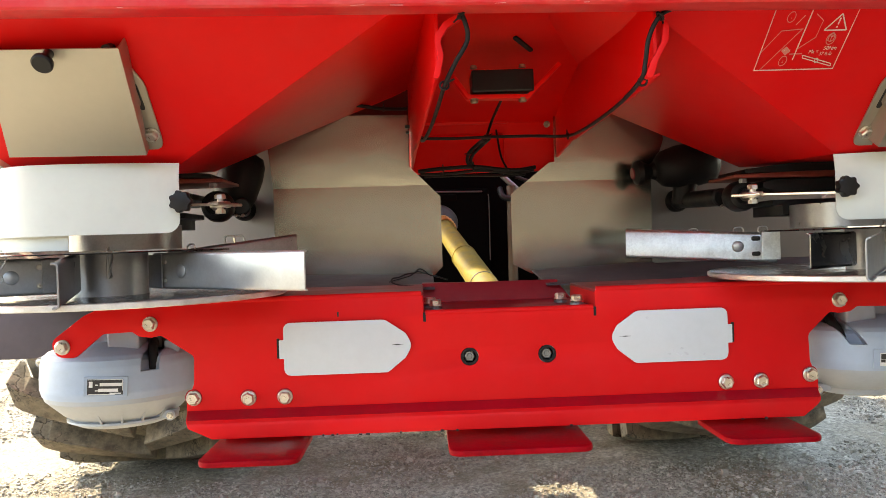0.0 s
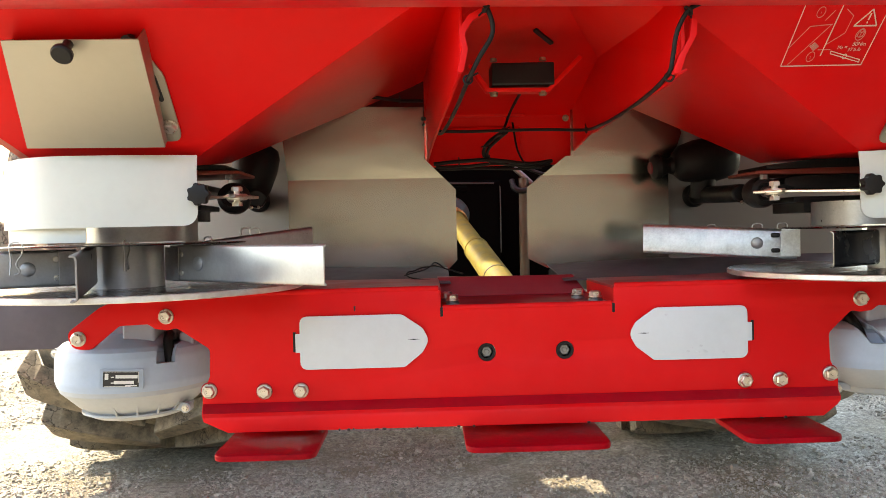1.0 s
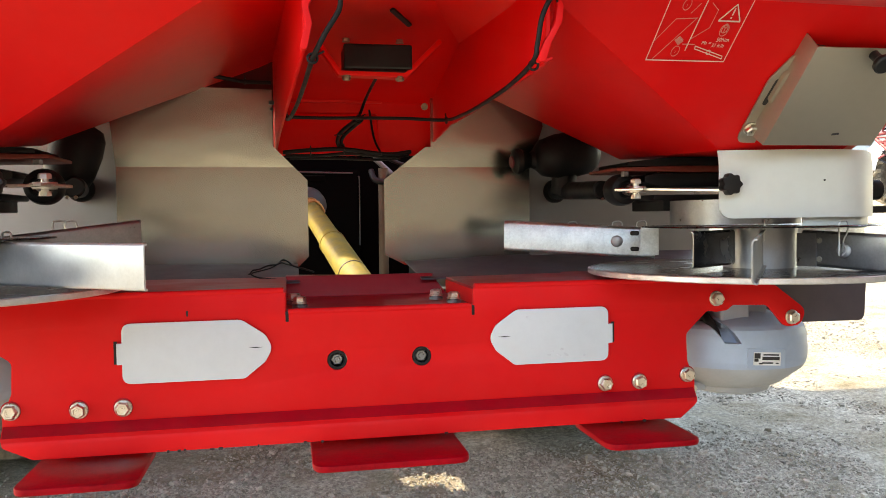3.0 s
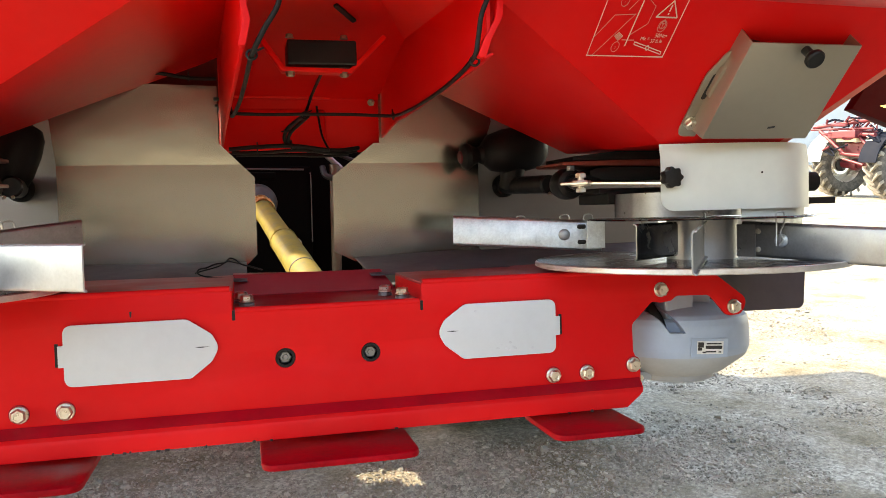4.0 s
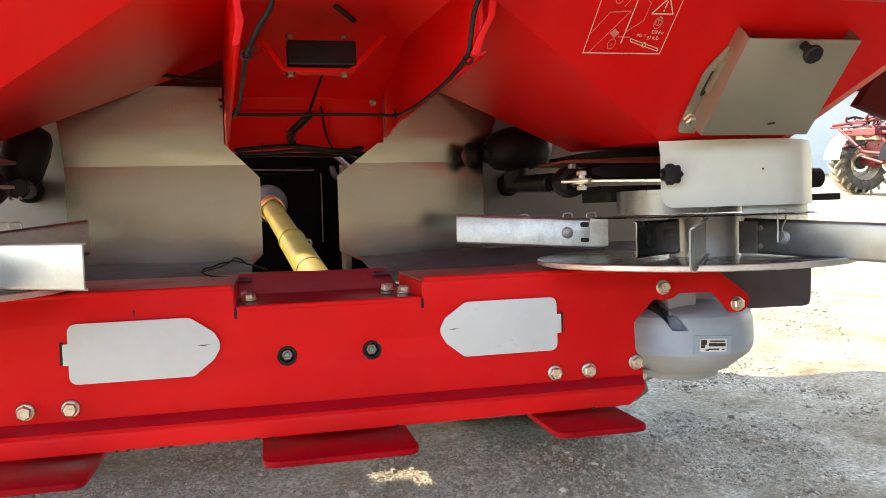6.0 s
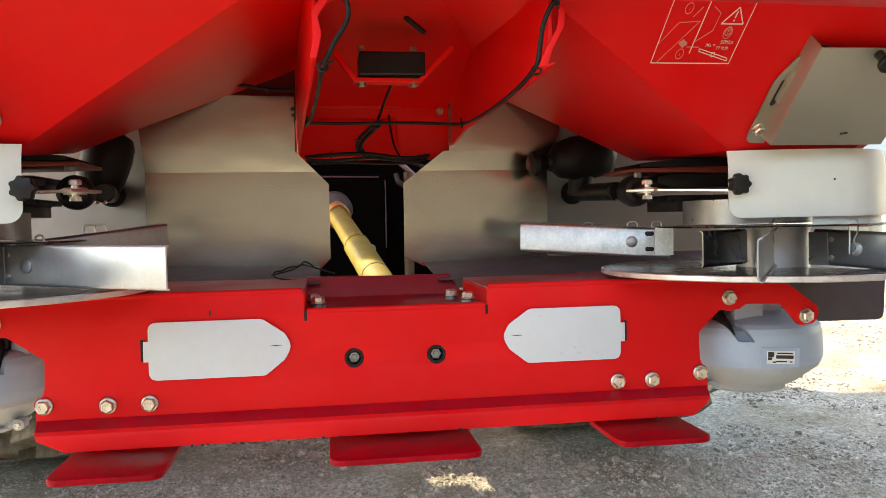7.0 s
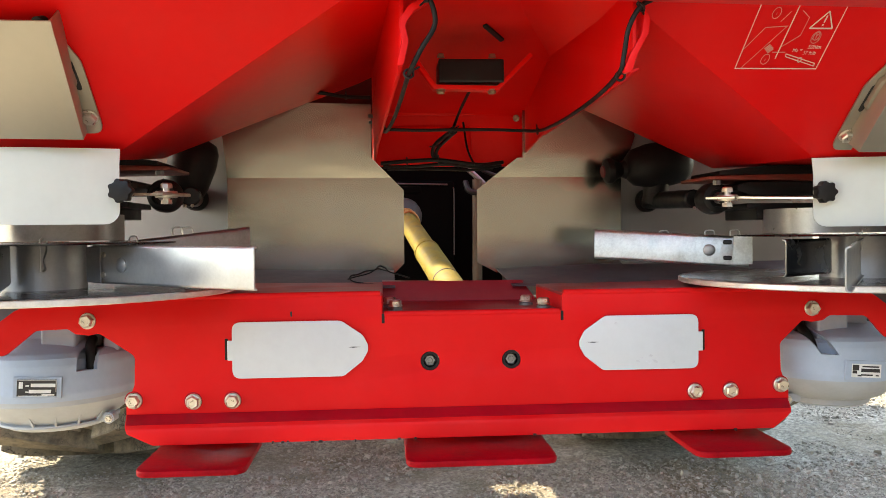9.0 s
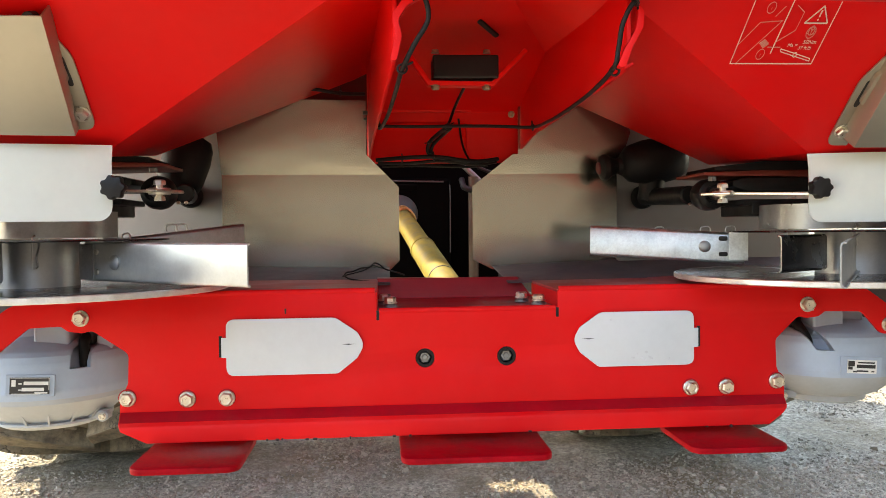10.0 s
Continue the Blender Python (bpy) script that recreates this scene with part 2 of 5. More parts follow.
def plate(outline, thick, holes=(), put=to_xz, level=0.0, bevel=0.0015):
    """A flat sheet from an outline and holes (u, v), from level to level + thick; put() lays (u, v, w) into space."""
    bm = bmesh.new()
    edges = []
    for loop in (outline, *holes):
        vs = [bm.verts.new((u, v, 0)) for u, v in loop]
        edges += [bm.edges.new((vs[i], vs[(i + 1) % len(vs)])) for i in range(len(vs))]
    bmesh.ops.triangle_fill(bm, use_beauty=True, use_dissolve=False, edges=edges)
    bmesh.ops.dissolve_limit(bm, angle_limit=0.01, verts=bm.verts[:], edges=bm.edges[:])
    ext = bmesh.ops.extrude_face_region(bm, geom=bm.faces[:])
    bmesh.ops.translate(bm, vec=(0, 0, thick), verts=[g for g in ext["geom"] if isinstance(g, bmesh.types.BMVert)])
    bmesh.ops.recalc_face_normals(bm, faces=bm.faces[:])
    edge_bevel(bm, bevel, 2)
    for v in bm.verts:
        v.co = Vector(put(v.co.x, v.co.y, v.co.z + level))
    return bm


def rounded(points, radius, n=5):
    """The outline with its corners rounded; radius is one number or one for each corner."""
    out = []
    k = len(points)
    for i in range(k):
        p, a, c = Vector(points[i]), Vector(points[i - 1]), Vector(points[(i + 1) % k])
        r = radius[i] if isinstance(radius, (list, tuple)) else radius
        if r <= 0:
            out.append(tuple(p))
            continue
        da, dc = (a - p).normalized(), (c - p).normalized()
        half = da.angle(dc) / 2
        d = min(r / max(math.tan(half), 0.05), (a - p).length * 0.48, (c - p).length * 0.48)
        s, e = p + da * d, p + dc * d
        for j in range(n + 1):
            f = j / n
            out.append(tuple((1 - f) ** 2 * s + 2 * f * (1 - f) * p + f * f * e))
    return out


def circle(cx, cy, r, n=20):
    return [(cx + r * math.cos(2 * math.pi * i / n), cy + r * math.sin(2 * math.pi * i / n)) for i in range(n)]


def box(center, size, bevel=0.002, turn=None, segs=2):
    bm = bmesh.new()
    bmesh.ops.create_cube(bm, size=1)
    bmesh.ops.scale(bm, vec=size, verts=bm.verts[:])
    edge_bevel(bm, bevel, segs)
    m = Matrix.Translation(center) @ (turn.to_4x4() if turn else Matrix())
    bmesh.ops.transform(bm, matrix=m, verts=bm.verts[:])
    return bm


def join(*bms):
    out = bmesh.new()
    for b in bms:
        me = bpy.data.meshes.new("tmp")
        b.to_mesh(me)
        b.free()
        out.from_mesh(me)
        bpy.data.meshes.remove(me)
    return out


def lathe(profile, segs=32, axis="z", at=(0, 0, 0)):
    """A body of revolution from (radius, height) pairs."""
    bm = bmesh.new()
    rings = []
    for r, h in profile:
        if r < 1e-6:
            rings.append([bm.verts.new((0, 0, h))])
        else:
            rings.append([bm.verts.new((r * math.cos(2 * math.pi * i / segs), r * math.sin(2 * math.pi * i / segs), h)) for i in range(segs)])
    for a, c in zip(rings, rings[1:]):
        for i in range(segs):
            j = (i + 1) % segs
            q = [a[i % len(a)], a[j % len(a)], c[j % len(c)], c[i % len(c)]]
            q = list(dict.fromkeys(q))
            if len(q) > 2:
                bm.faces.new(q)
    m = Matrix.Translation(at)
    if axis == "y":
        m = m @ Matrix.Rotation(radians(90), 4, "X")
    elif axis == "x":
        m = m @ Matrix.Rotation(radians(90), 4, "Y")
    elif not isinstance(axis, str):
        m = m @ Vector(axis).to_track_quat("Z", "Y").to_matrix().to_4x4()
    bmesh.ops.transform(bm, matrix=m, verts=bm.verts[:])
    return bm


def rod(a, c, r, segs=16, r2=None, bevel=0.0):
    """A round bar from a to c."""
    a, c = Vector(a), Vector(c)
    h = (c - a).length
    b = min(bevel, r * 0.4)
    r2 = r if r2 is None else r2
    prof = [(0, 0), (r - b, 0), (r, b), (r2, h - b), (r2 - b, h), (0, h)] if b > 0 else [(0, 0), (r, 0), (r2, h), (0, h)]
    return lathe(prof, segs, c - a, a)


def spline(points, steps=6):
    pts = [Vector(p) for p in points]
    ext = [2 * pts[0] - pts[1]] + pts + [2 * pts[-1] - pts[-2]]
    out = []
    for i in range(1, len(ext) - 2):
        p0, p1, p2, p3 = ext[i - 1 : i + 3]
        for j in range(steps):
            t = j / steps
            out.append(0.5 * (2 * p1 + (p2 - p0) * t + (2 * p0 - 5 * p1 + 4 * p2 - p3) * t * t + (3 * p1 - p0 - 3 * p2 + p3) * t ** 3))
    return out + [pts[-1]]


def tube(points, r, segs=8, steps=6, smooth=True, closed=False):
    """A round hose, wire or cable along points."""
    pts = spline(points, steps) if smooth else [Vector(p) for p in points]
    bm = bmesh.new()
    rings, n = [], None
    for i, p in enumerate(pts):
        d = (pts[min(i + 1, len(pts) - 1)] - pts[max(i - 1, 0)]).normalized()
        if n is None:
            n = d.orthogonal().normalized()
        n = (n - d * n.dot(d)).normalized()
        s = d.cross(n)
        rings.append([bm.verts.new(p + r * (math.cos(a) * n + math.sin(a) * s)) for a in (2 * math.pi * k / segs for k in range(segs))])
    for a, c in zip(rings, rings[1:]):
        for i in range(segs):
            bm.faces.new((a[i], a[(i + 1) % segs], c[(i + 1) % segs], c[i]))
    bm.faces.new(rings[0][::-1])
    bm.faces.new(rings[-1])
    return bm


def quads(verts, faces, thick=0.0, bevel=0.0):
    """A folded sheet from corners and faces, given a thickness."""
    bm = bmesh.new()
    vs = [bm.verts.new(v) for v in verts]
    for f in faces:
        bm.faces.new([vs[i] for i in f])
    bmesh.ops.recalc_face_normals(bm, faces=bm.faces[:])
    if thick:
        bmesh.ops.solidify(bm, geom=bm.faces[:], thickness=thick)
        bmesh.ops.recalc_face_normals(bm, faces=bm.faces[:])
    edge_bevel(bm, bevel, 2, 20)
    return bm


def fold(path, width0, width1, along, thick=0.003, bevel=0.0, width_dir=None):
    """A sheet folded along a path of points, drawn out by the vector along."""
    a = Vector(along)
    pts = [Vector(p) for p in path]
    vs = pts + [p + a for p in pts]
    n = len(pts)
    return quads(vs, [(i, i + 1, n + i + 1, n + i) for i in range(n - 1)], thick, bevel)


def hex_bolt(r=0.012, h=0.011, washer=0.0155):
    """A hexagon head on a washer, pointing to -y from y = 0."""
    w = lathe([(0, 0), (washer, 0), (washer, 0.002), (washer - 0.0012, 0.003), (0, 0.003)], 24)
    hd = lathe([(0, 0.003), (r * 1.1, 0.003), (r * 1.12, 0.003 + h * 0.72), (r * 0.9, 0.003 + h), (r * 0.62, 0.003 + h), (r * 0.55, 0.0022 + h), (0, 0.0022 + h)], 6)
    bm = join(w, hd)
    bmesh.ops.transform(bm, matrix=Matrix.Rotation(radians(90), 4, "X"), verts=bm.verts[:])
    return bm


def star_knob(r, h, lobes=7):
    out = []
    for i in range(lobes * 6):
        a = 2 * math.pi * i / (lobes * 6)
        out.append((r * (0.89 + 0.11 * math.cos(a * lobes)) * math.cos(a), r * (0.89 + 0.11 * math.cos(a * lobes)) * math.sin(a)))
    return plate(out, h, bevel=h * 0.16)


def spring_clip(h=0.06, w=0.022, r=0.0016):
    """A bent wire clip standing in the x-z plane."""
    return tube([(0, 0, -h), (0.002, 0.001, -h * 0.4), (0, 0, 0), (w * 0.15, 0, 0.008), (w * 0.8, 0, 0.009), (w, 0, 0.002), (w * 0.95, 0, -0.012), (w * 0.5, 0, -0.03), (w * 0.75, 0, -0.045), (w * 0.35, 0, -h)], r, 6, 5)


# ---- ground ----
def ground_height(x, y):
    p = Vector((x, y, 1.3))
    rough = max(0.0, noise.noise(p * 1.6) + 0.25)
    return 0.02 * noise.noise(p * 0.7) + 0.010 * noise.noise(p * 3.1) + 0.007 * noise.noise(p * 9.0) + (0.003 + 0.006 * rough) * noise.noise(p * 27.0)


def ground_material():
    """Trodden earth with crushed stone: dusty pale patches, brown earth, chips of stone pressed flat into it."""
    m = bpy.data.materials.new("compacted_gravel")
    m.use_nodes = True
    nt = m.node_tree
    b = nt.nodes["Principled BSDF"]
    tc = nt.nodes.new("ShaderNodeTexCoord")

    def tex(kind, **v):
        n = nt.nodes.new(kind)
        for k, val in v.items():
            n.inputs[k].default_value = val
        nt.links.new(tc.outputs["Object"], n.inputs["Vector"])
        return n

    def ramp(fac, *stops):
        r = nt.nodes.new("ShaderNodeValToRGB")
        r.color_ramp.elements[0].position, r.color_ramp.elements[1].position = stops[0][0], stops[-1][0]
        r.color_ramp.elements[0].color, r.color_ramp.elements[1].color = (*stops[0][1], 1), (*stops[-1][1], 1)
        for at, col in stops[1:-1]:
            r.color_ramp.elements.new(at).color = (*col, 1)
        nt.links.new(fac, r.inputs["Fac"])
        return r.outputs["Color"]

    def times(a, c, kind="MULTIPLY", fac=1.0):
        mx = nt.nodes.new("ShaderNodeMix")
        mx.data_type, mx.blend_type = "RGBA", kind
        if isinstance(fac, float):
            mx.inputs["Factor"].default_value = fac
        else:
            nt.links.new(fac, mx.inputs["Factor"])
        nt.links.new(a, mx.inputs["A"])
        nt.links.new(c, mx.inputs["B"])
        return mx.outputs["Result"]

    broad = tex("ShaderNodeTexNoise", Scale=1.9, Detail=8.0, Roughness=0.65)
    fine = tex("ShaderNodeTexNoise", Scale=42.0, Detail=9.0, Roughness=0.75)
    grit = tex("ShaderNodeTexNoise", Scale=210.0, Detail=4.0, Roughness=0.7)
    chips = tex("ShaderNodeTexVoronoi", Scale=58.0)
    chips_small = tex("ShaderNodeTexVoronoi", Scale=130.0)
    earth = ramp(broad.outputs["Fac"], (0.33, (0.168, 0.144, 0.097)), (0.45, (0.268, 0.246, 0.194)), (0.55, (0.332, 0.318, 0.272)), (0.68, (0.387, 0.378, 0.330)))
    earth = times(earth, ramp(fine.outputs["Fac"], (0.3, (0.46, 0.45, 0.435)), (0.72, (1.36, 1.36, 1.34))))
    earth = times(earth, ramp(grit.outputs["Fac"], (0.35, (0.72, 0.72, 0.72)), (0.65, (1.25, 1.25, 1.25))))
    bw = nt.nodes.new("ShaderNodeRGBToBW")
    nt.links.new(chips.outputs["Color"], bw.inputs[0])
    tone = ramp(bw.outputs[0], (0.2, (0.60, 0.59, 0.58)), (0.55, (1.0, 0.99, 0.97)), (0.85, (1.28, 1.28, 1.27)))
    where = ramp(broad.outputs["Fac"], (0.40, (0.15, 0.15, 0.15)), (0.60, (0.9, 0.9, 0.9)))
    nt.links.new(times(earth, times(earth, tone), "MIX", where), b.inputs["Base Color"])
    b.inputs["Roughness"].default_value = 0.92
    b.inputs["Specular IOR Level"].default_value = 0.25
    prev = None
    for height, distance in ((chips.outputs["Color"], 0.007), (chips_small.outputs["Color"], 0.003), (fine.outputs["Fac"], 0.012), (grit.outputs["Fac"], 0.002)):
        bp = nt.nodes.new("ShaderNodeBump")
        bp.inputs["Strength"].default_value, bp.inputs["Distance"].default_value = 0.8, distance
        nt.links.new(height, bp.inputs["Height"])
        if prev:
            nt.links.new(prev.outputs["Normal"], bp.inputs["Normal"])
        prev = bp
    nt.links.new(prev.outputs["Normal"], b.inputs["Normal"])
    return m


GRAVEL = ground_material()
STONE = mat("gravel_stone", (0.315, 0.298, 0.252), 0.9, var=0.3, scale=14.0, bump=0.3, bump_scale=80, spec=0.3)
isle = STONE.node_tree.nodes.new("ShaderNodeNewGeometry")
tone = STONE.node_tree.nodes.new("ShaderNodeMapRange")
tone.inputs["To Min"].default_value, tone.inputs["To Max"].default_value = 0.55, 1.25
mixer = STONE.node_tree.nodes.new("ShaderNodeMix")
mixer.data_type, mixer.blend_type = "RGBA", "MULTIPLY"
mixer.inputs["Factor"].default_value = 1.0
paint = STONE.node_tree.nodes["Principled BSDF"].inputs["Base Color"]
STONE.node_tree.links.new(isle.outputs["Random Per Island"], tone.inputs["Value"])
STONE.node_tree.links.new(paint.links[0].from_socket, mixer.inputs["A"])
STONE.node_tree.links.new(tone.outputs["Result"], mixer.inputs["B"])
STONE.node_tree.links.new(mixer.outputs["Result"], paint)


def ground_axis(lo, hi, step):
    inner = list(np.arange(lo, hi + step / 2, step))
    outer = (0.5, 1.5, 4, 8, 16, 40, 120, 400, 1500)
    return [lo - s for s in reversed(outer)] + inner + [hi + s for s in outer]


def build_ground():
    xs, ys = ground_axis(-2.8, 4.6, 0.02), ground_axis(1.3, 5.0, 0.02)
    verts = [(x, y, ground_height(x, y) if abs(x) < 30 and abs(y) < 30 else 0.0) for y in ys for x in xs]
    n = len(xs)
    faces = [(j * n + i, j * n + i + 1, (j + 1) * n + i + 1, (j + 1) * n + i) for j in range(len(ys) - 1) for i in range(n - 1)]
    me = bpy.data.meshes.new("ground")
    me.from_pydata(verts, [], faces)
    me.polygons.foreach_set("use_smooth", [True] * len(faces))
    me.materials.append(GRAVEL)
    tagged(new("ground", me), "compacted grey-beige gravel yard with loose stones", "ground", kind="structure")


def build_stones(count=70000):
    """Loose crushed stone on the yard, in drifts: angular chips, most of them small."""
    rnd = random.Random(5)
    base = [(x, y, z) for z in (-1, 1) for y in (-1, 1) for x in (-1, 1)]
    tri = [(0, 2, 3, 1), (4, 5, 7, 6), (0, 1, 5, 4), (1, 3, 7, 5), (3, 2, 6, 7), (2, 0, 4, 6)]
    verts, faces = [], []
    made = 0
    while made < count:
        y = 1.3 + 5.2 * rnd.random() ** 1.5
        x = rnd.uniform(-1.1 - 0.42 * (y + 1.5), 1.0 + 0.62 * (y + 1.5))
        drift = noise.noise(Vector((x * 1.3, y * 1.3, 7.0))) + 0.6 * noise.noise(Vector((x * 4.0, y * 4.0, 2.0)))
        if rnd.random() > 0.36 + 1.9 * drift:
            continue
        made += 1
        r = 0.0020 + 0.0058 * rnd.random() ** 2.2 + (0.010 * rnd.random() if rnd.random() < 0.05 else 0) + (0.009 if rnd.random() < 0.010 else 0)
        sx, sy, sz, a = r * rnd.uniform(0.8, 1.7), r * rnd.uniform(0.6, 1.1), r * rnd.uniform(0.4, 0.85), rnd.uniform(0, 6.3)
        z = ground_height(x, y) + sz * 0.25
        k = len(verts)
        ca, sa = math.cos(a), math.sin(a)
        lean_x, lean_y = rnd.uniform(-0.35, 0.35), rnd.uniform(-0.35, 0.35)
        for bx, by, bz in base:
            top = 0.72 if bz > 0 else 1.0
            px, py = bx * sx * top * rnd.uniform(0.45, 1.1), by * sy * top * rnd.uniform(0.45, 1.1)
            verts.append((x + px * ca - py * sa, y + px * sa + py * ca, z + bz * sz * rnd.uniform(0.6, 1.1) + lean_x * px + lean_y * py))
        faces += [[k + i for i in f] for f in tri]
    me = bpy.data.meshes.new("loose_stones")
    me.from_pydata(verts, [], faces)
    me.materials.append(STONE)
    tagged(new("loose_stones", me), "small grey crushed stones and grit scattered on the yard", "gravel", kind="stuff")


build_ground()
build_stones()

# ---- the spreader ----
spreader = tagged(new("fertilizer_spreader"), "red mounted twin-disc fertilizer spreader with galvanised spreading vanes, seen from behind", "spreader")
spreader.matrix_world = MACHINE

# rear beam: front sheet with arms and notch, folded lip, top sheet
half = [(0.19, 0.728), (0.19, 0.763), (0.80, 0.768), (0.838, 0.745), (0.907, 0.694), (0.893, 0.662), (0.857, 0.660), (0.816, 0.707), (0.738, 0.709), (0.724, 0.699), (0.700, 0.696), (0.681, 0.700), (0.634, 0.655), (0.636, 0.60), (0.652, 0.558), (0.652, 0.535)]
radii = [0, 0.006, 0.02, 0.02, 0.022, 0.022, 0.022, 0.02, 0.01, 0.01, 0.012, 0.012, 0.015, 0.01, 0.01, 0]
lobe = (0.738, 0.724, 0.700, 0.681)
right = list(half)
left = [(-x + (0.025 if x == 0.19 else -0.016 if x > 0.83 else -0.019 if x in lobe else 0.0), z) for x, z in reversed(half)]
beam_outline = rounded(right + left, radii + radii[::-1], 4)
beam = part("rear_beam", plate(beam_outline, 0.008, [circle(-0.072, 0.634, 0.0185), circle(0.088, 0.634, 0.0185)], bevel=0.003), RED, spreader, "glossy red folded steel rear beam", smooth=30)
part("lip", quads(
    [(-0.652, 0.0, 0.5435), (0.650, 0.0, 0.5435), (0.642, -0.030, 0.529), (-0.646, -0.030, 0.529), (-0.643, -0.037, 0.524), (0.638, -0.037, 0.524), (-0.640, -0.0395, 0.516), (0.630, -0.0395, 0.516), (-0.592, -0.042, 0.494), (0.600, -0.042, 0.494)],
    [(0, 1, 2, 3), (3, 2, 5, 4), (4, 5, 7, 6), (6, 7, 9, 8)], 0.006, 0.0012), RED, beam, smooth=55)
# Thin dark strip that paints the shade on the lip's upper face.
part("ledge_shade", quads([(-0.650, -0.0015, 0.5440), (0.648, -0.0015, 0.5440), (0.640, -0.029, 0.5306), (-0.644, -0.029, 0.5306)], [(0, 1, 2, 3)], 0.0008), RED_OILY_SHADE, beam, "upper face of the lip, darkened for shade")
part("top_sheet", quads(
    [(-0.80, 0.004, 0.766), (-0.163, 0.004, 0.763), (-0.163, 0.40, 0.763), (-0.80, 0.40, 0.766)], [(0, 1, 2, 3)], 0.006, 0.002), RED_GRIMY_SHADE, beam)
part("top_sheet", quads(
    [(0.19, 0.004, 0.763), (0.80, 0.004, 0.766), (0.80, 0.40, 0.766), (0.19, 0.30, 0.763)], [(0, 1, 2, 3)], 0.006, 0.002), RED_GRIMY_SHADE, beam)
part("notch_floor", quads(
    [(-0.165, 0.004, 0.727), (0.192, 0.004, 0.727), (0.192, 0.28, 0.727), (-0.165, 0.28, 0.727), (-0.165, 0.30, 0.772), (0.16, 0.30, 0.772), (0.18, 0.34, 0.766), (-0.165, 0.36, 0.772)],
    [(0, 1, 2, 3), (3, 2, 5, 4), (4, 5, 6, 7)], 0.004, 0.001), RED_GRIMY_SHADE, beam)
for xa, xb, zb in ((-0.80, -0.168, 0.7645), (0.193, 0.80, 0.7635), (-0.160, 0.186, 0.7265)):
    part("bend", rod((xa, 0.0045, zb), (xb, 0.0045, zb + (0.002 if xa < -0.5 else 0.0)), 0.0062, 14), RED, beam, smooth=60)
part("notch_cheek", box((-0.166, 0.145, 0.745), (0.005, 0.28, 0.036), 0.001), RED, beam)
part("notch_cheek", box((0.194, 0.145, 0.745), (0.005, 0.28, 0.036), 0.001), RED, beam)
bolt = part("bolt", hex_bolt(), BOLT, beam, "zinc-plated hexagon bolt with washer", Matrix.Translation((-0.637, -0.0005, 0.570)))
for bx, bz in ((-0.526, 0.566), (-0.452, 0.566), (0.458, 0.562), (0.531, 0.562), (0.635, 0.571), (-0.72, 0.724), (-0.897, 0.683), (0.700, 0.724), (0.872, 0.680)):
    again(bolt, Matrix.Translation((bx, -0.0005, bz)) @ Matrix.Rotation(bx * 9, 4, "Y"))
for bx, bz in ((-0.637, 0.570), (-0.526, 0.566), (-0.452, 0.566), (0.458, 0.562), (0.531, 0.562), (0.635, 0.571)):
    part("oil_ring", lathe([(0.0150, 0.0), (0.0172, 0.0), (0.0170, 0.0004), (0.0150, 0.0004)], 22, "y", (bx - 0.0006, -0.0001, bz + 0.0012)), RED_OILY_SHADE, beam)
lie = Matrix.Rotation(radians(-90), 4, "X")
for bx, by in ((-0.138, 0.055), (-0.148, 0.125), (0.163, 0.055), (0.14, 0.125)):
    part("spacer", lathe([(0, 0), (0.0145, 0), (0.0145, 0.005), (0.010, 0.006), (0.010, 0.009), (0, 0.009)], 20, "z", (bx, by, 0.729)), GUN, beam, smooth=40)
    again(bolt, Matrix.Translation((bx, by, 0.737)) @ lie @ Matrix.Scale(0.92, 4))
for hx in (-0.072, 0.088):
    bush = part("bushing", join(lathe([(0.0178, 0), (0.0178, 0.03), (0.013, 0.03), (0.013, 0.002), (0.0165, 0), (0.0178, 0)], 24, "y", (hx, 0.030, 0.634)), lathe([(0, 0), (0.018, 0), (0.018, 0.004), (0, 0.004)], 20, "y", (hx, 0.026, 0.634))), BLACK, beam, "black rubber bushing in a round hole", smooth=40)
    part("recessed_bolt", lathe([(0, 0), (0.0125, 0), (0.0125, 0.009), (0.010, 0.011), (0.006, 0.011), (0.005, 0.013), (0, 0.013)], 6, "y", (hx, 0.020, 0.634)), GUN, bush, smooth=30)
for fx0, fx1, fy in ((-0.598, -0.406, -0.146), (-0.124, 0.153, -0.137), (0.412, 0.599, -0.133)):
    part("foot_plate", plate(rounded([(fx0, 0.05), (fx0, fy), (fx1, fy), (fx1, 0.05)], [0, 0.03, 0.03, 0], 6), 0.012, put=lambda u, v, w: (u, v, w), level=0.464, bevel=0.004), RED_FOOT, beam, "oil-stained red flat plate, darkened for shade, with rounded corners under the beam", smooth=30)
    part("foot_bracket", box(((fx0 + fx1) / 2, 0.055, 0.484), ((fx1 - fx0) * 0.8, 0.03, 0.02), 0.002), RED, beam)
for sx in (-0.1625, 0.1895):
    part("relief_slot", box((sx, 0.0015, 0.7185), (0.006, 0.0042, 0.019), 0.001), BLACK_PL, beam)
part("paint_chip", plate(rounded([(-0.341, 0.735), (-0.337, 0.736), (-0.338, 0.724), (-0.3405, 0.726)], 0.001, 2), 0.0005, level=-0.0006, bevel=0), DARK, beam)
chips = random.Random(8)
for k in range(11):
    cx0, w = chips.uniform(-0.38, 0.05) if k < 7 else chips.uniform(-0.5, 0.58), chips.uniform(0.002, 0.008)
    part("paint_chip", box((cx0, -0.0425, 0.4945 + chips.uniform(-0.001, 0.001)), (w, 0.008, chips.uniform(0.002, 0.0045)), 0.0008), DARK, beam)
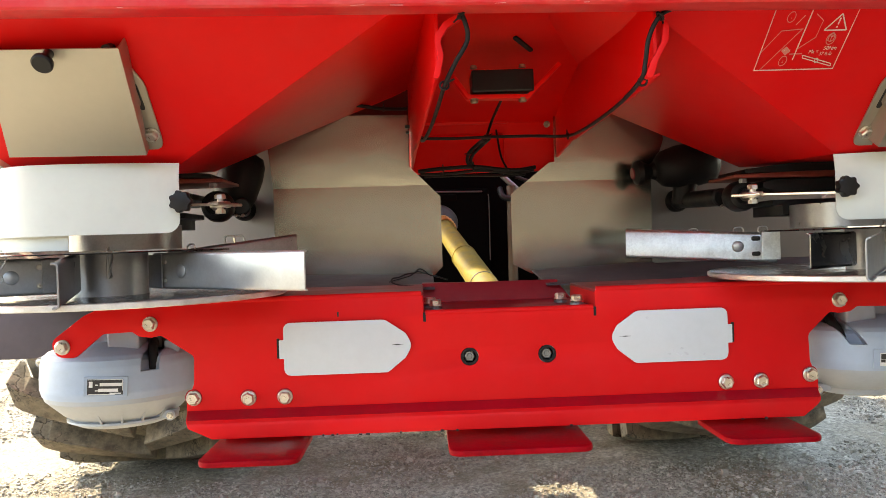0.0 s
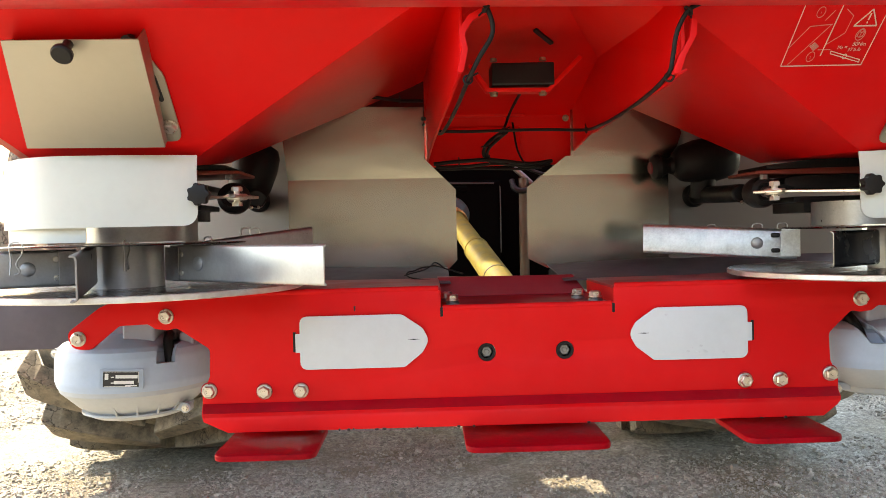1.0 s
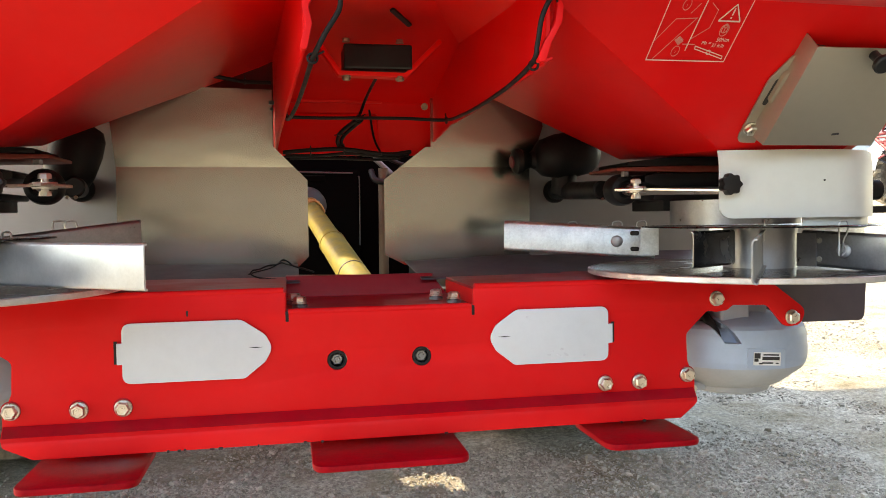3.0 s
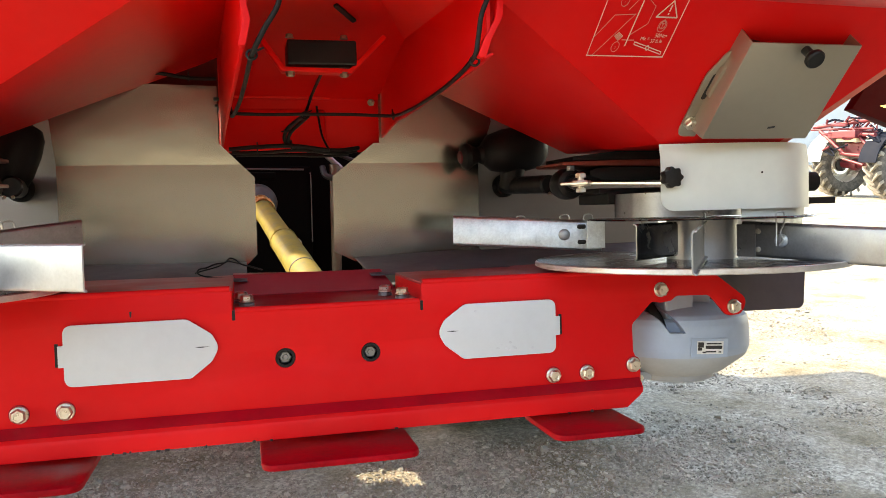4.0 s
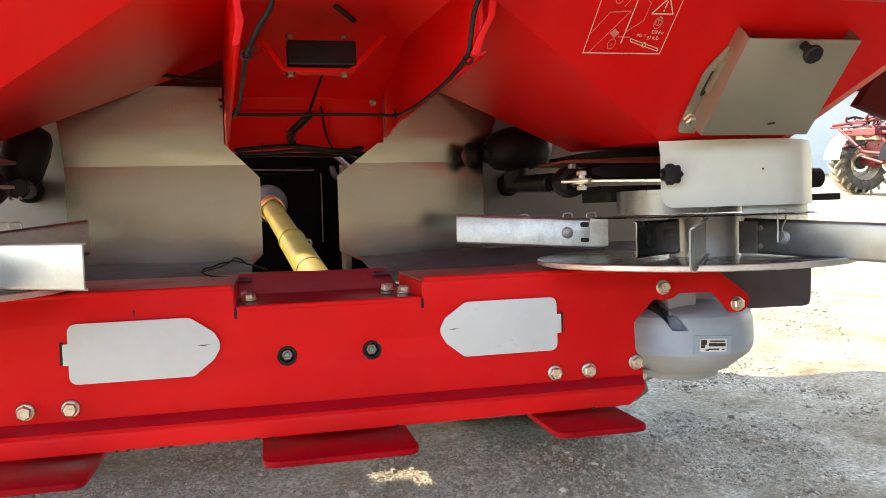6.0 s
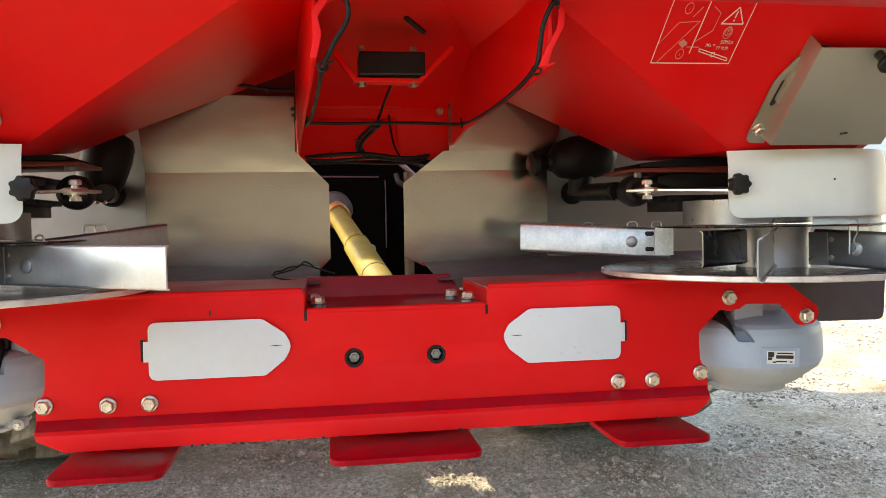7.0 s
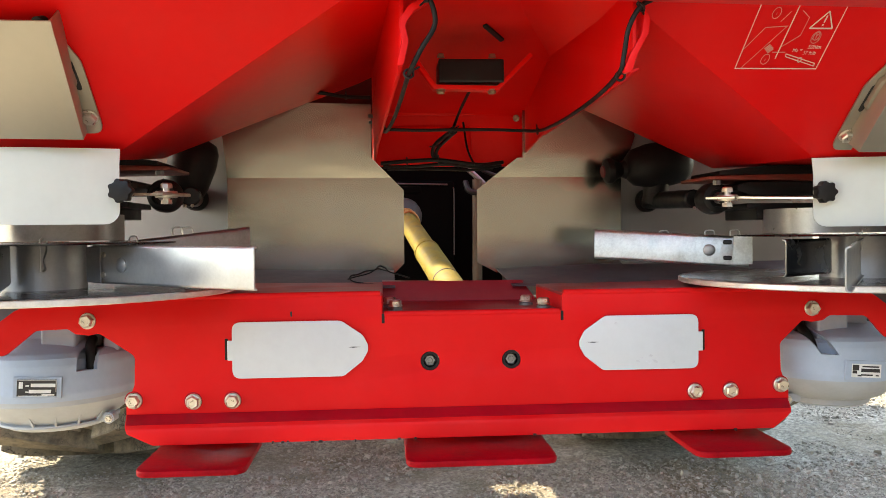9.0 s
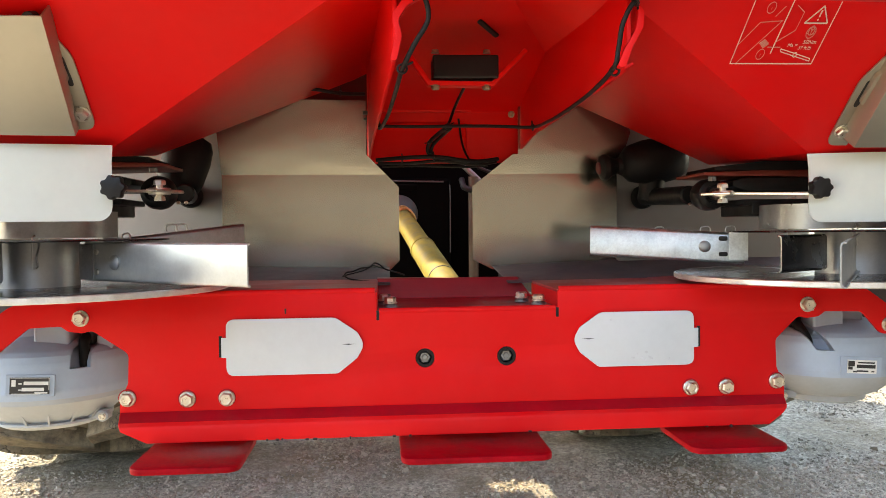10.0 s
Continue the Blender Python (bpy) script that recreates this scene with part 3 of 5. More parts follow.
# inspection covers
for s, x_in, x_out in ((-1, 0.190, 0.451), (1, 0.220, 0.463)):
    pts = [(s * (x_in + 0.013), 0.638), (s * (x_in - 0.001), 0.663), (s * (x_in + 0.012), 0.688), (s * (x_in + 0.054), 0.717), (s * x_out, 0.717), (s * x_out, 0.682), (s * (x_out + 0.009), 0.682), (s * (x_out + 0.009), 0.644), (s * x_out, 0.644), (s * x_out, 0.609), (s * (x_in + 0.05), 0.609)]
    c = part("inspection_cover", plate(rounded(pts, [0.02, 0.024, 0.02, 0.024, 0.033, 0, 0, 0, 0, 0.033, 0.014], 7), 0.003, level=-0.0065, bevel=0.0009), PALE, beam, "pale grey inspection cover with pointed nose and scuffs", smooth=30)
    # dark sliver that paints the shadow of the nose's fold
    part("crease_shade", plate([(s * (x_in + 0.016), 0.6655), (s * (x_in + 0.030), 0.6640), (s * (x_in + 0.042), 0.6652), (s * (x_in + 0.030), 0.6662)], 0.0005, level=-0.0069, bevel=0), DUSK, c)
    marks = random.Random(21 + s)
    for k in range(9 if s > 0 else 0):
        mx, mz = (0.352 + marks.gauss(0, 0.012), 0.627 + marks.gauss(0, 0.006)) if k < 6 and s > 0 else (s * marks.uniform(x_in + 0.07, x_out - 0.03), marks.uniform(0.62, 0.705))
        blot = [(mx + marks.uniform(0.5, 1.0) * 0.005 * math.cos(a * 0.785), mz + marks.uniform(0.4, 1.0) * 0.0035 * math.sin(a * 0.785)) for a in range(8)]
        part("smudge", plate(blot, 0.0003, level=-0.0068, bevel=0), SCUFF, c)
    part("slot", box((s * (x_out + 0.0115), -0.0012, 0.665), (0.006, 0.0016, 0.041), 0.0005), BLACK_PL, beam)


# gear motors under the beam's arms
def gear_cover(s):
    cx, cy = (-0.826, 0.105) if s < 0 else (0.80, 0.115)
    prof = [(0, 0.712), (0.060, 0.712), (0.067, 0.706), (0.072, 0.690), (0.115, 0.678), (0.150, 0.667), (0.1595, 0.659), (0.1645, 0.645), (0.1668, 0.615), (0.1668, 0.592), (0.163, 0.578)]
    fine = [(r0 + (r1 - r0) * k / 5, z0 + (z1 - z0) * k / 5) for (r0, z0), (r1, z1) in zip(prof[3:], prof[4:]) for k in range(5)]
    rings = [(r, z, 0.0) for r, z in prof[1:3]] + [(r, z, 0.0) for r, z in fine[:1]] + [(r, z, 0.034 if z > 0.634 else 0.0) for r, z in fine[1:]] + [(*prof[-1], 0.0)]
    # a sunk channel runs down over the shoulder: its two flanks are lines of their own in the mesh
    bm, rows = bmesh.new(), []
    for r, z, deep in rings:
        lean = (0.689 - z) / 0.055 if s > 0 else 0.0
        lo, hi = (math.asin(min(0.93, (u - 0.030 * lean) / r)) for u in (0.088, 0.118))
        hi = max(hi, lo + 0.02)
        spots = [(hi + (2 * math.pi + lo - hi) * k / 96, 0.0) for k in range(97)] + [(2 * math.pi + lo + (hi - lo) * f, deep) for f in (0.03, 0.2, 0.4, 0.6, 0.8, 0.97)]
        rows.append([bm.verts.new((-s * (r - d) * math.sin(a), -(r - d) * math.cos(a), z - d * 0.25)) for a, d in spots])
    for above, below in zip(rows, rows[1:]):
        n = len(above)
        for i in range(n):
            bm.faces.new((above[i], above[(i + 1) % n], below[(i + 1) % n], below[i]))
    bm.faces.new(rows[0])
    bmesh.ops.translate(bm, vec=(cx, cy, 0), verts=bm.verts[:])
    body = part("gear_cover", bm, GREY, spreader, "blue-grey moulded plastic cover of the disc drive", smooth=28)
    # black tube laid in the channel to stand in for its deep shade
    part("channel_shade", tube([(cx - s * 0.092, cy - 0.055, 0.690), (cx - s * 0.096, cy - 0.085, 0.676), (cx - s * (0.100 - (0.012 if s > 0 else 0)), cy - 0.096, 0.656), (cx - s * (0.102 - (0.022 if s > 0 else 0)), cy - 0.098, 0.630)], 0.0105, 10), BLACK, body, "black filler for the deep shade of the channel", smooth=60)
    foot = [(0.116, 0.5225), (0.116, 0.518), (0.108, 0.515), (0.095, 0.508)] if s < 0 else [(0.092, 0.526), (0.088, 0.514), (0.080, 0.510)]
    part("cover_base", lathe(([(0.1615, 0.579), (0.1585, 0.568), (0.122, 0.533), (0.113, 0.528), (0.108, 0.5235)] if s < 0 else [(0.1625, 0.579), (0.158, 0.569), (0.114, 0.534), (0.106, 0.530)]) + foot + [(0, 0.507)], 64, "z", (cx, cy, 0)), GREY_BASE, body, "ribbed lower half with ground light in its paler colour", smooth=30)
    for k in range(4 if s < 0 else 0):
        a = radians(-92 + k * 20)
        gusset = quads([(0.104, -0.002, 0.520), (0.115, -0.002, 0.520), (0.134, -0.002, 0.544), (0.118, -0.002, 0.532), (0.104, 0.002, 0.520), (0.115, 0.002, 0.520), (0.134, 0.002, 0.544), (0.118, 0.002, 0.532)], [(0, 1, 2, 3), (7, 6, 5, 4), (0, 1, 5, 4), (1, 2, 6, 5), (2, 3, 7, 6), (3, 0, 4, 7)])
        bmesh.ops.transform(gusset, matrix=Matrix.Translation((cx, cy, 0)) @ Matrix.Rotation(a, 4, "Z"), verts=gusset.verts[:])
        part("rib", gusset, GREY_BASE, body)
    part("shoulder_block", box((cx - s * 0.040, cy - 0.060, 0.687), (0.066, 0.085, 0.058), 0.006, segs=3), GREY, body, smooth=40)
    part("shoulder_block", box((cx + s * 0.022, cy - 0.045, 0.690), (0.060, 0.06, 0.050), 0.005, segs=3), GREY, body, smooth=40)
    part("shoulder_block", box((cx - s * 0.128, cy - 0.030, 0.672), (0.030, 0.075, 0.032), 0.006, segs=3), GREY, body, smooth=40)
    part("cable_plug", box((cx - s * 0.094, cy - 0.045, 0.690), (0.030, 0.045, 0.040), 0.007, segs=3), DUSK, body, "dark cable plug")
    for bx, by, bz in ((-s * 0.124, -0.06, 0.528), (s * 0.146, -0.055, 0.650))[: 2 if s < 0 else 1]:
        part("ear", lathe([(0, 0), (0.011, 0), (0.011, 0.016), (0, 0.016)], 16, "y", (cx + bx, cy + by, bz)), GREY_BASE, body, smooth=40)
        part("ear_web", box((cx + bx * 0.88, cy + by * 0.8, bz), (0.045, 0.022, 0.018), 0.003), GREY_BASE, body)
        again(bolt, Matrix.Translation((cx + bx, cy + by - 0.016, bz)) @ Matrix.Scale(0.5, 4), body)
    lx, lz = (cx + 0.026, 0.6085) if s < 0 else (cx - 0.009, 0.602)
    ly = cy - math.sqrt(0.1675 ** 2 - (lx - cx) ** 2)
    tilt = Matrix.Rotation(math.atan2(lx - cx, -(ly - cy)), 3, "Z") @ Matrix.Rotation(radians(3), 3, "Y")
    part("label_field", box((lx, ly + 0.0018, lz), (0.084, 0.004, 0.040), 0.0008, tilt), GREY, body)
    k = 0.88 if s > 0 else 1.0
    sticker = part("sticker", box((lx, ly - 0.0017, lz), (0.068 * k, 0.0012, 0.031 * k), 0.0003, tilt), LABEL_W if s > 0 else LABEL_K, body, "white foil label with dark unreadable print" if s > 0 else "worn black foil label with pale unreadable print")
    if s > 0:
        bars = [(-0.022, 0.006, 0.013, 0.011), (-0.024, -0.003, 0.009, 0.006), (0.008, 0.0085, 0.034, 0.003), (0.008, 0.001, 0.038, 0.007), (0.001, -0.0085, 0.024, 0.003), (-0.014, -0.01, 0.008, 0.003), (0.022, -0.009, 0.006, 0.0025)]
    else:
        bars = [(-0.027, 0.005, 0.007, 0.012), (0.011, 0.005, 0.042, 0.0065), (0.006, -0.0065, 0.038, 0.0065), (0.0, 0.0148, 0.066, 0.0011), (0.0334, 0.004, 0.0012, 0.022), (-0.006, -0.0148, 0.05, 0.0012), (-0.016, 0.004, 0.006, 0.0022), (-0.0155, -0.0075, 0.007, 0.002), (0.02, -0.0128, 0.022, 0.0025)]
    for u, v, w, h in bars:
        o = Vector((lx, ly - 0.0026, lz)) + tilt @ Vector((u, 0, v))
        part("print_bar", box(o, (w, 0.0008, h), 0.0002, tilt), LABEL_K if s > 0 else LABEL_W, sticker)
    body.matrix_basis = Matrix.Translation((0.017 if s > 0 else -0.007, 0.042, -0.0055))
    return body


for s in (-1, 1):
    gear_cover(s)
    part("apron", plate(rounded([(s * 0.80, 0.64), (s * 1.205, 0.636), (s * 1.21, 0.745), (s * 0.80, 0.75)], [0, 0.02, 0, 0], 5), 0.004, level=0.2, bevel=0.001), APRON, spreader, "dark grey sheet apron below the disc", smooth=30)


# ---- spreading discs ----
def vane(a, c, parent, za=0.795, zc=0.795, h=0.0705, lip=0.02, side=1, studs=1, metal=None, slot_metal=None, lug=None, lean=0.0):
    """A channel-shaped throwing vane from a to c over the disc: web with a top and a bottom lip, slots and a stud."""
    a, c = Vector((*a, 0)), Vector((*c, 0))
    d = (c - a).normalized()
    n = Vector((-d.y, d.x, 0)) * side
    length = (c - a).length
    rr = min(0.008, lip * 0.75)
    low = [(rr - rr * math.sin(k * 0.3927), rr - rr * math.cos(k * 0.3927)) for k in range(5)]
    prof = [(lip, 0.0006)] + low + [(u, h - w) for u, w in reversed(low)] + [(lip, h - 0.0006)]
    vs = []
    for q, z in ((a, za), (c, zc)):
        for u, w in prof:
            vs.append(q + n * (u - lean * (w - h / 2)) + Vector((0, 0, z + w)))
    k = len(prof)
    ob = part("vane", quads(vs, [(i, i + 1, k + i + 1, k + i) for i in range(k - 1)], 0.0032, 0.0007), metal or ZINC, parent, "galvanised steel channel-shaped spreading vane", smooth=50)
    zm = za + (zc - za) * 0.25 + h / 2
    turn = Matrix.Rotation(math.atan2(d.y, d.x), 3, "Z")
    if studs:
        stud_at = a + d * min(0.085, length * 0.3)
        part("stud", join(*[lathe([(0, -0.004), (0.0135, -0.004), (0.0135, 0.001), (0.0110, 0.003), (0, 0.004)], 20, sg * n, stud_at + Vector((0, 0, zm)) - n * (0.0015 if sg < 0 else -0.0015)) for sg in (-1, 1)]), ZINC, ob, smooth=40)
        for dz in (-0.018, 0.018):
            if slot_metal:
                part("slot", box(a + d * 0.045 + Vector((0, 0, zm + dz)), (0.020, 0.0105, 0.0105), 0.005, turn, 3), slot_metal, ob)
            else:
                part("rivet", lathe([(0, -0.003), (0.006, -0.003), (0.005, 0.001), (0, 0.002)], 14, -n, a + d * 0.036 + Vector((0, 0, zm + dz)) - n * 0.002), BOLT, ob, smooth=40)
        part("bracket", box(a + d * 0.012 + Vector((0, 0, zm)) - n * 0.0035, (0.04, 0.003, h * 0.92), 0.001, turn), lug or DULL, ob)
    return ob


def disc(cx, vanes, clips):
    ob = part("spreading_disc", lathe([(0, 0.787), (0.15, 0.787), (0.28, 0.7872), (0.312, 0.788), (0.316, 0.7865), (0.316, 0.779), (0.312, 0.777), (0.2, 0.776), (0, 0.776)], 88, "z", (cx * 0.965, 0, 0)), STEEL, spreader, "bright worn steel spreading disc", smooth=35)
    part("hub", lathe([(0, 0.873), (0.071, 0.873), (0.072, 0.868), (0.072, 0.786)] if cx > 0 else [(0, 0.873), (0.077, 0.873), (0.078, 0.868), (0.078, 0.786)], 48, "z", (0.798 if cx > 0 else -0.801, 0.0, 0)), HUB, ob, "smooth steel hub drum", smooth=35)
    part("upper_ring", lathe([(0.05, 0.870), (0.228, 0.870), (0.230, 0.8715), (0.228, 0.873), (0.05, 0.873)], 72, "z", (cx, 0.0, 0)), STEEL, ob, "thin steel ring over the vanes", smooth=35)
    part("worn_rim", lathe([(0.3128, 0.7884), (0.3166, 0.7868), (0.3166, 0.7786), (0.3128, 0.7766)], 88, "z", (cx * 0.965, 0, 0)), RIMSTEEL, ob, "bright worn disc rim", smooth=35)
    for v in vanes:
        vane(v[0], v[1], ob, **v[2])
    for x, y, turn, h in clips:
        part("spring_clip", spring_clip(h), ZINC, ob, "bent wire spring clip", Matrix.Translation((x, y, 0.872 if h > 0.04 else 0.892 if x < -0.5 and y > 0 else 0.874)) @ Matrix.Rotation(radians(turn), 4, "Z"), smooth=60)
    return ob


disc(0.79, [
    ((0.665, 0.205), (0.344, 0.335), dict(side=-1, za=0.797, zc=0.818, slot_metal=DARK, metal=GALV, lug=GALV, lean=-0.12)),
    ((0.86, 0.10), (1.21, 0.21), dict(side=1, za=0.797, zc=0.812, metal=GALV)),
    ((0.747, -0.085), (0.573, -0.33), dict(side=1, za=0.792, zc=0.781, h=0.075, lip=0.010, studs=0, metal=DULL)),
    ((0.835, -0.085), (0.958, -0.335), dict(side=1, za=0.793, zc=0.779, metal=DULL)),
    ((0.722, -0.035), (0.578, -0.135), dict(side=-1, lip=0.009, studs=0, metal=STEEL)),
], [(0.49, 0.30, -15, 0.012), (0.585, 0.26, -15, 0.02), (0.634, 0.235, -10, 0.016), (0.834, -0.195, 12, 0.055), (0.735, -0.115, 80, 0.03)])
disc(-0.79, [
    ((-0.695, -0.045), (-0.364, -0.275), dict(side=1, lip=0.008, za=0.798, zc=0.795)),
    ((-0.82, -0.085), (-0.752, -0.33), dict(side=-1, za=0.796, zc=0.781, h=0.077, lip=0.012, studs=0, metal=DULL)),
    ((-0.865, -0.07), (-1.13, -0.24), dict(side=-1)),
    ((-0.70, 0.09), (-0.45, 0.215), dict(side=1, lip=0.012, za=0.80, zc=0.831, metal=DULL)),
], [(-0.625, -0.05, -35, 0.02), (-0.60, 0.15, 25, 0.02), (-0.583, 0.165, 25, 0.016), (-0.765, -0.095, 80, 0.05), (-0.952, -0.15, 30, 0.05)])
for s in (-1, 1):
    part("outlet_collar", lathe([(0.09, 0.925), (0.128 if s > 0 else 0.108, 0.925), (0.128 if s > 0 else 0.108, 0.876), (0.09, 0.876), (0.09, 0.925)], 56, "z", (0.752 if s > 0 else -0.768, 0.02, 0)), DULL, spreader, "short steel outlet collar above the disc", smooth=35)


# ---- hoppers ----
def hopper(s):
    """A funnel with four sloping walls over the disc's outlet."""
    z0, z1 = 1.02, 1.335
    k = z1 - z0
    xi0, xo0, yr0, yf0 = 0.638, 0.897, -0.12, 0.30
    xi1, xo1, yr1, yf1 = xi0 - 2.02 * k, xo0 + 0.96 * k, yr0 - 1.2 * k, 0.66
    xif0, xif1, zf = (0.657, 0.132, 1.062) if s < 0 else (0.623, 0.162, 1.034)
    vs = [(s * xi0, yr0, z0), (s * xo0, yr0, z0), (s * xo0, yf0, zf), (s * xif0, yf0, zf), (s * xi1, yr1, z1), (s * xo1, yr1, z1), (s * xo1, yf1, z1), (s * xif1, yf1, z1)]
    body = part("hopper_funnel", quads(vs, [(0, 1, 5, 4), (1, 2, 6, 5), (2, 3, 7, 6), (3, 0, 4, 7), (0, 1, 2, 3)], 0.004, 0.003), RED, spreader, "red painted sheet-metal hopper funnel", smooth=25)
    a, c = Vector(vs[1]), Vector(vs[5])
    part("seam_flange", quads([a + Vector((s * -0.002, 0, -0.002)), c, c + Vector((s * 0.010, -0.002, -0.007)), a + Vector((s * 0.007, -0.002, -0.007))], [(0, 1, 2, 3)], 0.003), SEAM, body, "seam flange with its lit edge painted pale salmon")
    return body


hopper_l, hopper_r = hopper(-1), hopper(1)
ring = lambda hw, ya, yb, z: [(-hw, ya, z), (hw, ya, z), (hw, yb, z), (-hw, yb, z)]
tank_levels = ring(1.45, -0.46, 0.95, 1.335) + ring(1.6, -0.5, 1.1, 1.6) + ring(1.6, -0.5, 1.1, 2.35) + ring(1.55, -0.46, 1.06, 2.42)
tank = part("tank", quads(tank_levels, [(0, 1, 2, 3)] + [(4 * k + i, 4 * k + (i + 1) % 4, 4 * k + 4 + (i + 1) % 4, 4 * k + 4 + i) for k in range(3) for i in range(4)] + [(12, 13, 14, 15)], 0.0, 0.02), RED, spreader, "red painted hopper tank above the funnels", smooth=25)
part("rim", join(rod((-1.6, -0.5, 2.38), (1.6, -0.5, 2.38), 0.025, 12), rod((-1.6, 1.1, 2.38), (1.6, 1.1, 2.38), 0.025, 12), rod((-1.6, -0.5, 2.38), (-1.6, 1.1, 2.38), 0.025, 12), rod((1.6, -0.5, 2.38), (1.6, 1.1, 2.38), 0.025, 12)), RED, tank, smooth=40)
part("cover_sheet", fold([(-1.55, -0.45, 2.42), (-1.55, 0.0, 2.5), (-1.55, 0.3, 2.52), (-1.55, 0.6, 2.5), (-1.55, 1.05, 2.42)], 0, 0, (3.1, 0, 0), 0.006), DARK, tank, "dark folding tank cover", smooth=40)
part("rear_rail", box((0, -0.462, 1.285), (2.7, 0.05, 0.15), 0.008, Matrix.Rotation(radians(0.8), 3, "Y"), 3), RED_PATCHED, spreader, "red box-section rail with pale pink patches along the tank's rear edge", smooth=30)
wear = random.Random(12)
for k in range(7):
    wx = wear.uniform(-0.75, 0.75)
    part("paint_scratch", box((wx, -0.4872, 1.2125 - 0.014 * wx + wear.uniform(-0.003, 0.001)), (wear.uniform(0.006, 0.022), 0.0008, wear.uniform(0.0005, 0.0012)), 0.0002, Matrix.Rotation(wear.uniform(-0.05, 0.08), 3, "Y")), DECAL_DIM, spreader)
for s in (-1, 1):
    brace = [(1.305, 1.122), (1.449, 1.072), (1.62, 1.01), (1.62, 1.34), (1.45, 1.26), (1.345, 1.175)]
    gap = [(1.386, 1.130), (1.45, 1.109), (1.60, 1.06), (1.60, 1.18), (1.47, 1.142)]
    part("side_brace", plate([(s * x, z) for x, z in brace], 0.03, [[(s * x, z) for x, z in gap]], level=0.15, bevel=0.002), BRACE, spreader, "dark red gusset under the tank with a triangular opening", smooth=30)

# central frame between the funnels: two cheeks, inner panel, rolled lips
part("frame_cheek", plate(rounded([(-0.42, 1.125), (0.30, 1.092), (0.58, 1.065), (0.58, 1.42), (-0.42, 1.36)], [0.02, 0, 0, 0, 0], 4), 0.006, put=lambda u, v, w: (-0.134 - 0.055 * (u + 0.4) + w, u, v)), RED, spreader, "red frame cheek plate", smooth=30)
part("frame_cheek", plate(rounded([(-0.43, 1.14), (-0.40, 1.114), (0.26, 1.110), (0.60, 1.085), (0.60, 1.42), (-0.43, 1.36)], [0.01, 0.02, 0.05, 0, 0, 0], 4), 0.006, put=lambda u, v, w: (0.199 + 0.012 * (u + 0.4) + w, u, v)), RED, spreader, "red frame cheek plate", smooth=30)
part("inner_panel", quads([(-0.188, 0.56, 1.058), (0.21, 0.56, 1.058), (0.21, 0.56, 1.195), (-0.188, 0.56, 1.20), (-0.184, 0.49, 1.215), (0.2125, 0.49, 1.212), (0.207, -0.05, 1.31), (-0.153, -0.05, 1.31), (-0.132, -0.44, 1.33), (0.203, -0.44, 1.33)], [(0, 1, 2, 3), (3, 2, 5, 4), (4, 5, 6, 7), (7, 6, 9, 8)], 0.004, 0.003), RED, spreader, "red pressed inner panel between the cheeks", smooth=20)
for s in (-1, 1):
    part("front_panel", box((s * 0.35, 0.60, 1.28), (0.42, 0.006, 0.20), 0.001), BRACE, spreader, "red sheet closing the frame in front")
part("panel_rib", box((-0.035, 0.553, 1.197), (0.24, 0.012, 0.012), 0.005), RED, spreader)
part("pressed_field", box((-0.058, 0.5555, 1.113), (0.262, 0.020, 0.104), 0.009, segs=4), RED, spreader, smooth=40)
part("oval_slot", plate(rounded([(0.040, 0.023), (0.046, 0.012), (0.092, 0.083), (0.086, 0.094)], 0.004, 4), 0.004, put=lambda u, v, w: (u, v, 1.2975 - 0.18 * v - w), level=0.001, bevel=0.001), BLACK_PL, spreader)
lip_left = rounded([(-0.092, 1.217), (-0.120, 1.202), (-0.1345, 1.180), (-0.130, 1.150), (-0.138, 1.118), (-0.128, 1.118), (-0.1205, 1.152), (-0.1255, 1.175), (-0.113, 1.194), (-0.091, 1.207)], 0.012, 4)
lip_right = rounded([(0.212, 1.205), (0.2235, 1.188), (0.2215, 1.166), (0.205, 1.136), (0.196, 1.109), (0.184, 1.110), (0.194, 1.135), (0.2105, 1.163), (0.214, 1.186)], 0.012, 4)
part("cheek_lip", plate(lip_left, 0.014, level=-0.434, bevel=0.004), RED, spreader, "rolled bright red edge of the cheek", smooth=40)
part("cheek_lip", plate(lip_right, 0.014, level=-0.434, bevel=0.004), RED, spreader, "rolled bright red edge of the cheek", smooth=40)

edge = [(0.2005 + 0.012 * (y + 0.4), y, z) for y, z in ((-0.41, 1.116), (-0.34, 1.112), (0.0, 1.110), (0.22, 1.110), (0.27, 1.109))]
part("cheek_edge", quads([(x, y, z) for x, y, z in edge] + [(x + 0.013, y, z + 0.006) for x, y, z in edge], [(i, i + 1, i + 6, i + 5) for i in range(4)], 0.004, 0.001), RED, spreader, "bent lower edge of the cheek", smooth=40)

